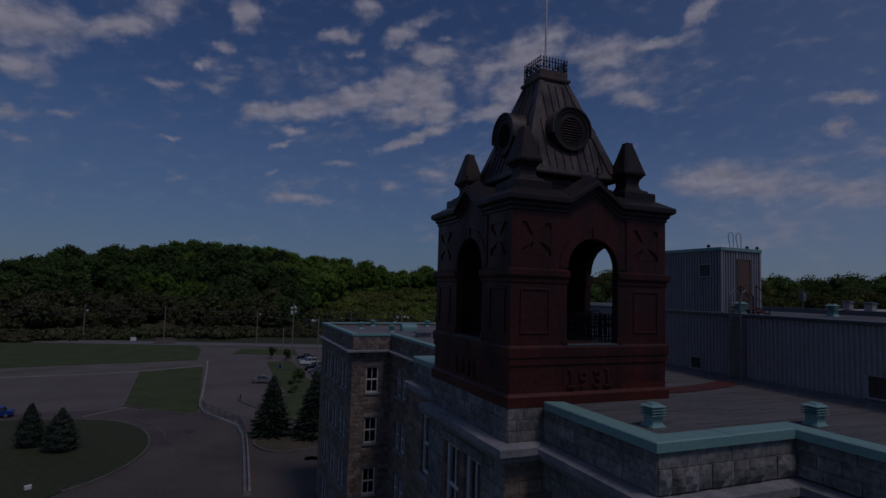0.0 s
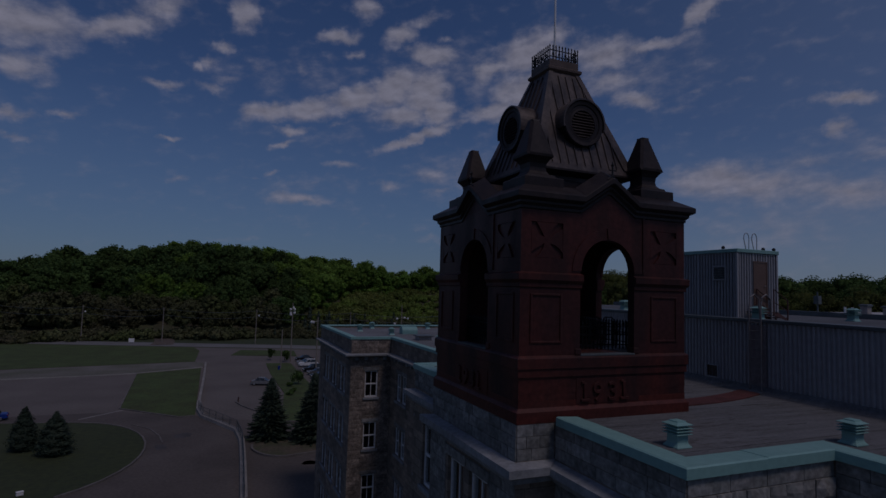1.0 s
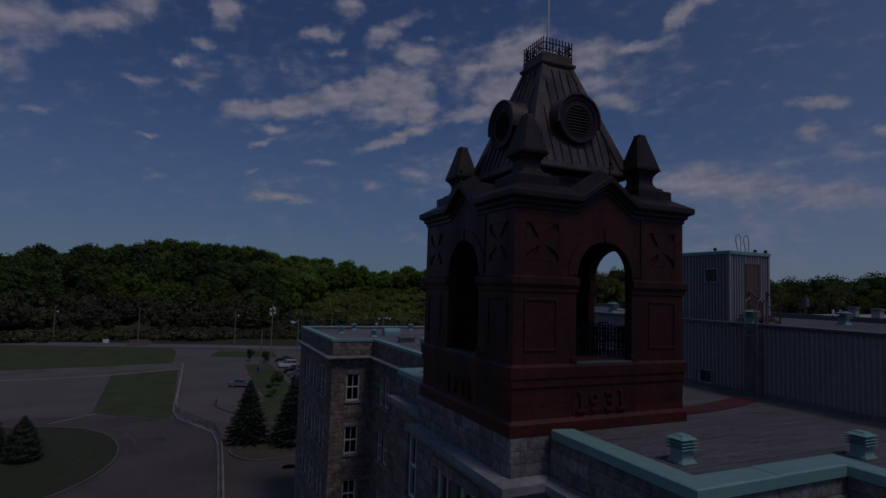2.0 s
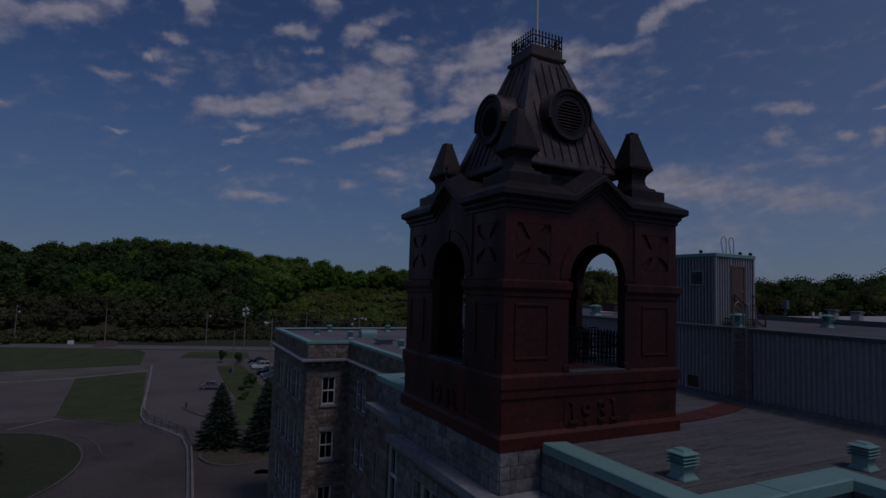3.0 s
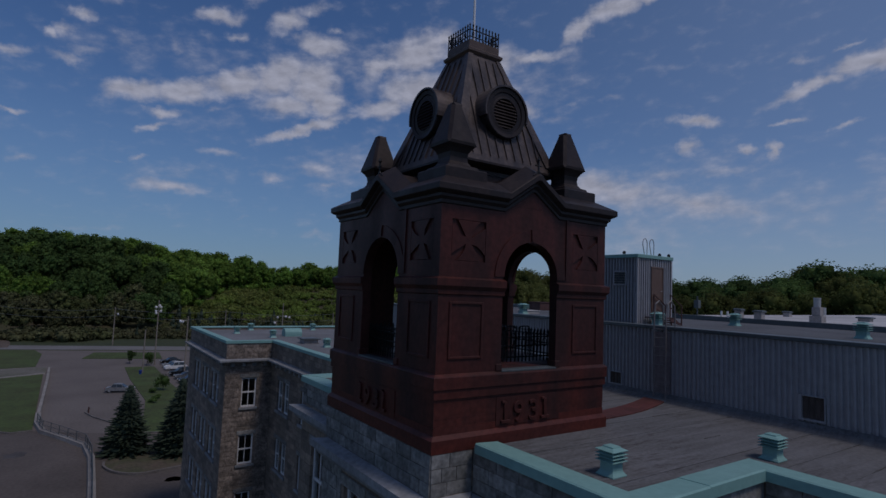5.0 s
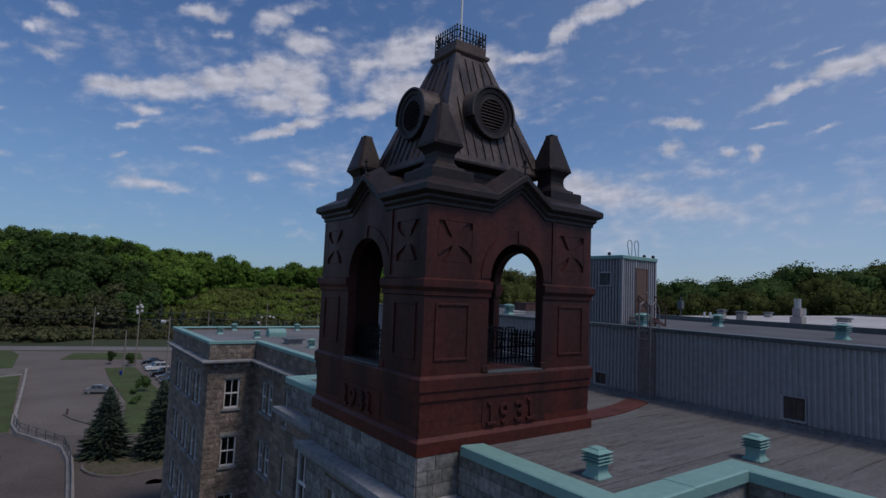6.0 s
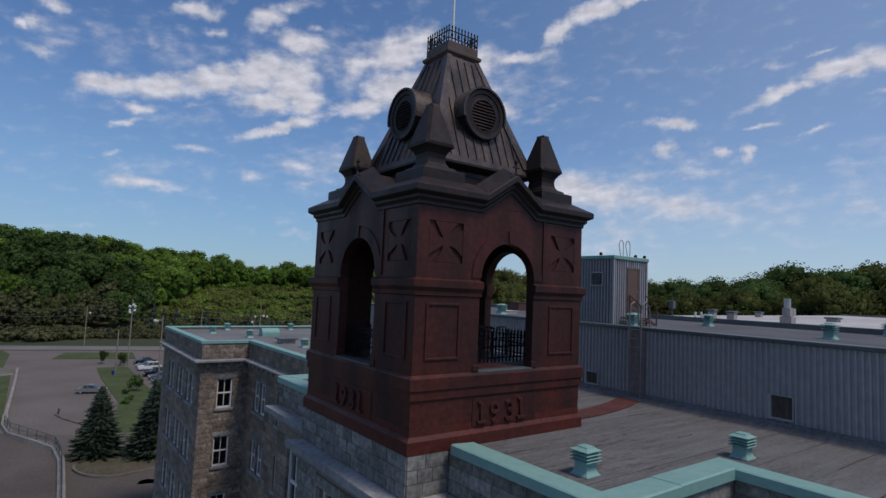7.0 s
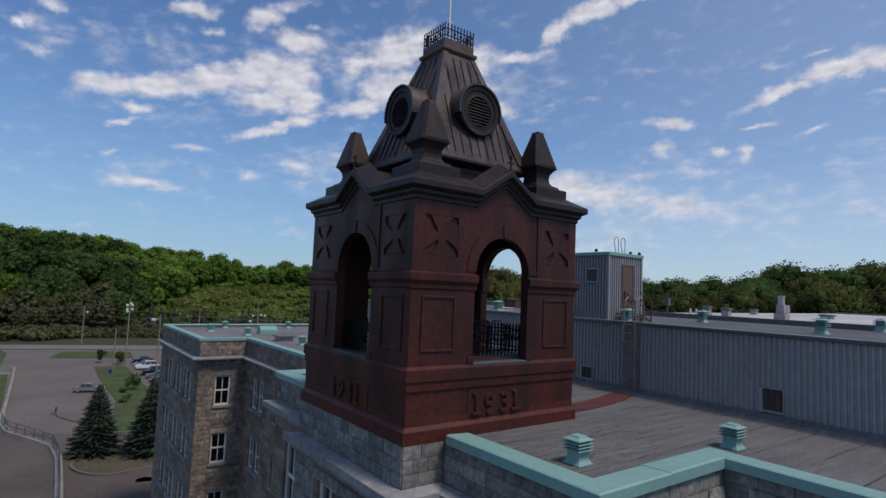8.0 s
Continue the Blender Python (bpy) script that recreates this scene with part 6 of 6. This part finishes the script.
rnd = random.Random(21)
ROUND = [crown_template(s, 12, 9.6, 860, .36, 22, 1, 1.1) for s in range(8)]
FINE = [crown_template(40 + s, 12, 9.4, 3700, .14, 34, 1, 1.1) for s in range(6)]
SMALL = [thicket_template(20 + s, 8.0, 3.0, 360, .31, 12) for s in range(4)]
CONES = [cone_template(60 + s, 6, 2.6, 120, .22) for s in range(3)]


def polar(az, r):
    return EYE[0] + r * math.sin(radians(az) - TURN), EYE[1] + r * math.cos(radians(az) - TURN)


light, dark, brown, olive, cones = [], [], [], [], []
r = 212.0
while r < 342:
    az = -24 + rnd.uniform(0, 1)
    while az < 58:
        q = r + rnd.uniform(-5, 5)
        x, y = polar(az, q)
        z = ground_height(x, y)
        clump = noise.noise((x * .018, y * .018, 1.7))
        turn = rnd.uniform(0, 6.28)
        open_slope = az > 9 + (r - 250) * .10 and r < 300
        shrub = open_slope or r < 228
        if -5.0 < az < -3.0 and r < 238:
            az += .6
            continue
        if shrub:
            kind = brown if r < 250 or clump < -.1 and r < 268 else olive
            kind.append((x, y, z - .3, rnd.uniform(.55, 1.15) * (1.3 if clump > .15 else 1), turn, rnd.randrange(4), 1))
            if open_slope and r < 252 and rnd.random() < .4:
                cones.append((x + 1.5, y, z - .1, rnd.uniform(.6, 1.15), turn, rnd.randrange(3)))
        else:
            edge = 1.0 if r > 262 else .8
            s = edge * rnd.choice((.62, .8, .95, 1.05, 1.2, 1.38)) * rnd.uniform(.92, 1.08) * (.85 if az > 15 else 1)
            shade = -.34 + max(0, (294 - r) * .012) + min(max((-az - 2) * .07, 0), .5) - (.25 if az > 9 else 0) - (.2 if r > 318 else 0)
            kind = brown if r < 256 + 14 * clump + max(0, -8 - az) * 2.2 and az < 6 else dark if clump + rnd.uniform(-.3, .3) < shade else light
            kind.append((x, y, z - .5, s, turn, rnd.randrange(8), 0))
        if not shrub and (az > 8 or r > 318) and rnd.random() < (.7 if az > 8 else .3):
            light.append((x + rnd.uniform(-3, 3), y - 2, ground_height(x, y) - .5, rnd.uniform(.9, 1.5), rnd.uniform(0, 6.28), rnd.randrange(4), 1))
        step = (4.0 if shrub else 6.4) * rnd.uniform(.7, 1.3)
        az += math.degrees(step / q)
    r += 5.8
# how high the eastern wood stands over the eye, in degrees, by direction
WOOD_TOP = [(30, 1.8), (38, 2.2), (41.5, 3.2), (44, 3.0), (47, 2.5), (57, 2.4), (61.8, 2.85), (65.4, 2.75), (66.6, 3.65), (69.5, 4.45), (71.9, 3.75), (73.9, 4.6), (77, 4.35), (100, 3.3)]


def top_of(az):
    for (a, h), (b, k) in zip(WOOD_TOP, WOOD_TOP[1:]):
        if a <= az <= b:
            return h + (k - h) * (az - a) / (b - a)
    return 2.0


east_m, east_d = [], []
r = 112.0
while r < 147:
    az = 36 + rnd.uniform(0, 2)
    while az < 98:
        q = r + rnd.uniform(-3, 3)
        x, y = polar(az, q)
        rise = top_of(az - .54) + rnd.uniform(-.28, .12)
        tall = (19.9 + q * math.tan(radians(rise)) - ground_height(x, y)) / 11.6
        shade = noise.noise((x * .03, y * .03, 5)) + rnd.uniform(-.25, .25)
        (east_d if shade < -.22 else east_m).append((x, y, ground_height(x, y) - .4, tall * (rnd.uniform(.75, .92) if r < 125 else 1), rnd.uniform(0, 6.28), rnd.randrange(6), 0))
        az += math.degrees(rnd.uniform(5.5, 8.5) / q)
    r += 8


def spread(name, spots, mat, label, large=ROUND):
    big = [s[:6] for s in spots if s[6] == 0]
    small = [s[:6] for s in spots if s[6] == 1]
    if big:
        scatter(name, large, big, mat, label, "trees")
    if small:
        scatter(name.replace("trees", "shrubs"), SMALL, small, mat, label.replace("trees", "shrubs"), "shrubs")


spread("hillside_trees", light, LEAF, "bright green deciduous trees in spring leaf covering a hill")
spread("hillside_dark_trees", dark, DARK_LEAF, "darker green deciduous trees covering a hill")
spread("hillside_bare_trees", brown, SHRUB, "brownish half-leafed trees at the foot of a hill")
spread("hillside_olive_trees", olive, OLIVE_LEAF, "olive-green scrubby trees on an open slope")
spread("eastern_olive_trees", east_m, MID_LEAF, "tall olive-green trees in soft spring leaf beyond flat roofs", FINE)
spread("eastern_dark_trees", east_d, DARK_LEAF, "tall dark green trees beyond the flat roofs", FINE)
scatter("hillside_conifers", CONES, cones, NEEDLE, "small dark conical conifers on a brown slope", "conifers")
trunks = bmesh.new()
for x, y, z, s, a, k, sm in light + dark + east_m + east_d:
    if not sm and rnd.random() < .5:
        rod(trunks, (x, y, z - .5), (x, y, z + 7 * s), .18, .08, 5)
bm = bmesh.new()
rows = []
for k in range(12):
    q = 192 + 3.7 * k
    w = 3.2 - .07 * k
    rows.append([])
    for side, drop in ((-1, .3), (-1, 0), (1, 0), (1, .3)):
        x, y = polar(-4 + .25 * math.sin(k * .5) + side * math.degrees(w / q), q)
        rows[-1].append(bm.verts.new((x, y, max(ground_height(x, y), .04) + .09 - drop)))
for p, q in zip(rows, rows[1:]):
    for j in range(4):
        bm.faces.new((p[j], p[(j + 1) % 4], q[(j + 1) % 4], q[j]))
bm.faces.new(rows[0])
bm.faces.new(rows[-1][::-1])
structure("track", bm, TRACK_DIRT, "bare pale dirt track climbing into the woods", "track")
tagged(part("woodland_trunks", trunks, BARK), "grey-brown trunks among the woodland trees", "trunks", "", "stuff")


def make_spruce(at, h, w, seed, label):
    rng = np.random.default_rng(seed)
    t = on_site("spruce_tree", at, label, "tree", "spruces")
    part("trunk", rod(bmesh.new(), (0, 0, 0), (0, 0, h * .96), h * .022, .02, 8), BARK, t)
    quads = []
    levels = int(h / .26)
    for i in range(levels):
        f = i / levels
        z = .5 + (h - .6) * f
        reach = w * .5 * (1 - f) ** .74 * (.9 + .2 * rng.random()) + .12
        n = max(7, int(reach * 12))
        a0 = rng.random() * 6.28
        for k in range(n):
            a = a0 + 6.283 * k / n + rng.normal() * .12
            ln = reach * rng.uniform(.72, 1.12)
            d = np.array((math.cos(a), math.sin(a), 0))
            s = np.array((-d[1], d[0], 0))
            for j in range(5):
                g0, g1 = j / 5, (j + 1.35) / 5
                p0 = d * ln * g0 + np.array((0, 0, z - .34 * ln * g0 + .10 * ln * g0 * g0))
                p1 = d * ln * g1 + np.array((0, 0, z - .34 * ln * g1 + .16 * ln * g1 * g1))
                wd = (.10 + .22 * ln * (1 - g0) * .6) * rng.uniform(.7, 1.2)
                droop = np.array((0, 0, -wd * rng.uniform(.3, .9)))
                for sg in (-1, 1):
                    quads += [p0, p0 + sg * s * wd + droop, p1 + sg * s * wd * .55 + droop * .8, p1]
    lobes = [(0, 0, .6 + (h - .8) * f, w * .40 * (1 - f) ** .74 + .05, h * .09) for f in [k / 11 for k in range(11)]]
    co, faces = with_core(rng, lobes, np.array(quads, np.float32), 3)
    ob = new("foliage", foliage_mesh("foliage", co, faces, NEEDLE))
    ob.parent = t
    return t


make_spruce((1.9, 65.0, .14), 7.9, 5.4, 3, "broad dark blue-green spruce in a bare soil bed")
make_spruce((7.0, 62.4, .14), 8.7, 5.8, 4, "tall dark spruce beside the stone wing")


def make_conifer(at, h, w, seed, label):
    """A dense rounded conifer with foliage to the ground."""
    rng = np.random.default_rng(seed)
    t = on_site("lawn_conifer", at, label, "tree", "lawn conifers")
    part("trunk", rod(bmesh.new(), (0, 0, 0), (0, 0, h * .8), .12, .03, 8), BARK, t)
    lobes = []
    for i in range(22):
        f = .08 + .88 * i / 21
        reach = w * .5 * min(1, 1.3 * (1 - f) ** .66)
        a = i * 2.4
        lobes.append((reach * .24 * math.cos(a), reach * .24 * math.sin(a), h * f * .95, reach * .74, h * .10))
    v, q = with_core(rng, lobes, leaf_cloud(rng, lobes, 5200, .085), 3, .8)
    v[:, 2] = np.clip(v[:, 2], .05, h)
    ob = new("foliage", foliage_mesh("foliage", v, q, NEEDLE))
    ob.parent = t
    return t


make_conifer((-25.0, 67.3, .12), 5.0, 3.4, 5, "dense dark egg-shaped conifer on a mown lawn")
make_conifer((-21.4, 64.6, .12), 4.8, 4.2, 6, "dense broad dark conifer on a mown lawn")
cabinet = on_site("utility_box", (-21.1, 51.6, .12), "small white utility box standing in a lawn", "box", rz=25)
part("body", boxed(-.27, -.16, 0, .27, .16, .32, .03), LAMP_WHITE, cabinet)
part("lid", boxed(-.29, -.18, .322, .29, .18, .36, .02), LAMP_WHITE, cabinet)
bin_ = on_site("blue_bin", (9.5, 123.5, .12), "small blue plastic bin at the foot of a pole", "bin")
part("body", stack(bmesh.new(), [(.24, 0), (.3, .75)], n=12), PAINT["blue"], bin_)
part("rim", stack(bmesh.new(), [(.32, .752), (.32, .8), (.2, .84)], n=12), PAINT["blue"], bin_)


def make_bush(at, h, w, seed, label, name="young_tree", category="tree"):
    rng = np.random.default_rng(seed)
    t = on_site(name, at, label, category, category + "s on the lawns")
    part("trunk", rod(bmesh.new(), (0, 0, 0), (0, 0, h * .6), .06, .03, 6), BARK, t)
    lobes = [(rng.normal() * w * .2, rng.normal() * w * .2, h * rng.uniform(.28, .78), w * rng.uniform(.18, .3), h * rng.uniform(.16, .24)) for _ in range(8)]
    v, q = with_core(rng, lobes, leaf_cloud(rng, lobes, 1300, .11), 2, .6)
    v[:, 2] = np.maximum(v[:, 2], .1)
    me = foliage_mesh("crown", v, q, DARK_LEAF)
    ob = new("crown", me)
    ob.parent = t


make_bush((11.0, 103, .12), 3.4, 2.8, 1, "small leafy tree on a grass bank")
make_bush((12.2, 136.5, .02), 3.4, 2.8, 2, "round leafy shrub beside a pole")
make_bush((9.2, 141.5, .12), 3.2, 1.8, 3, "thin young tree on a grass island")
for k, (x, y) in enumerate(((9.2, 101.5), (9.0, 95.5), (8.2, 92.5))):
    make_bush((x, y, .12), .8, 1.2, 7 + k, "low dark shrub on a grass bank", "low_shrub", "shrub")
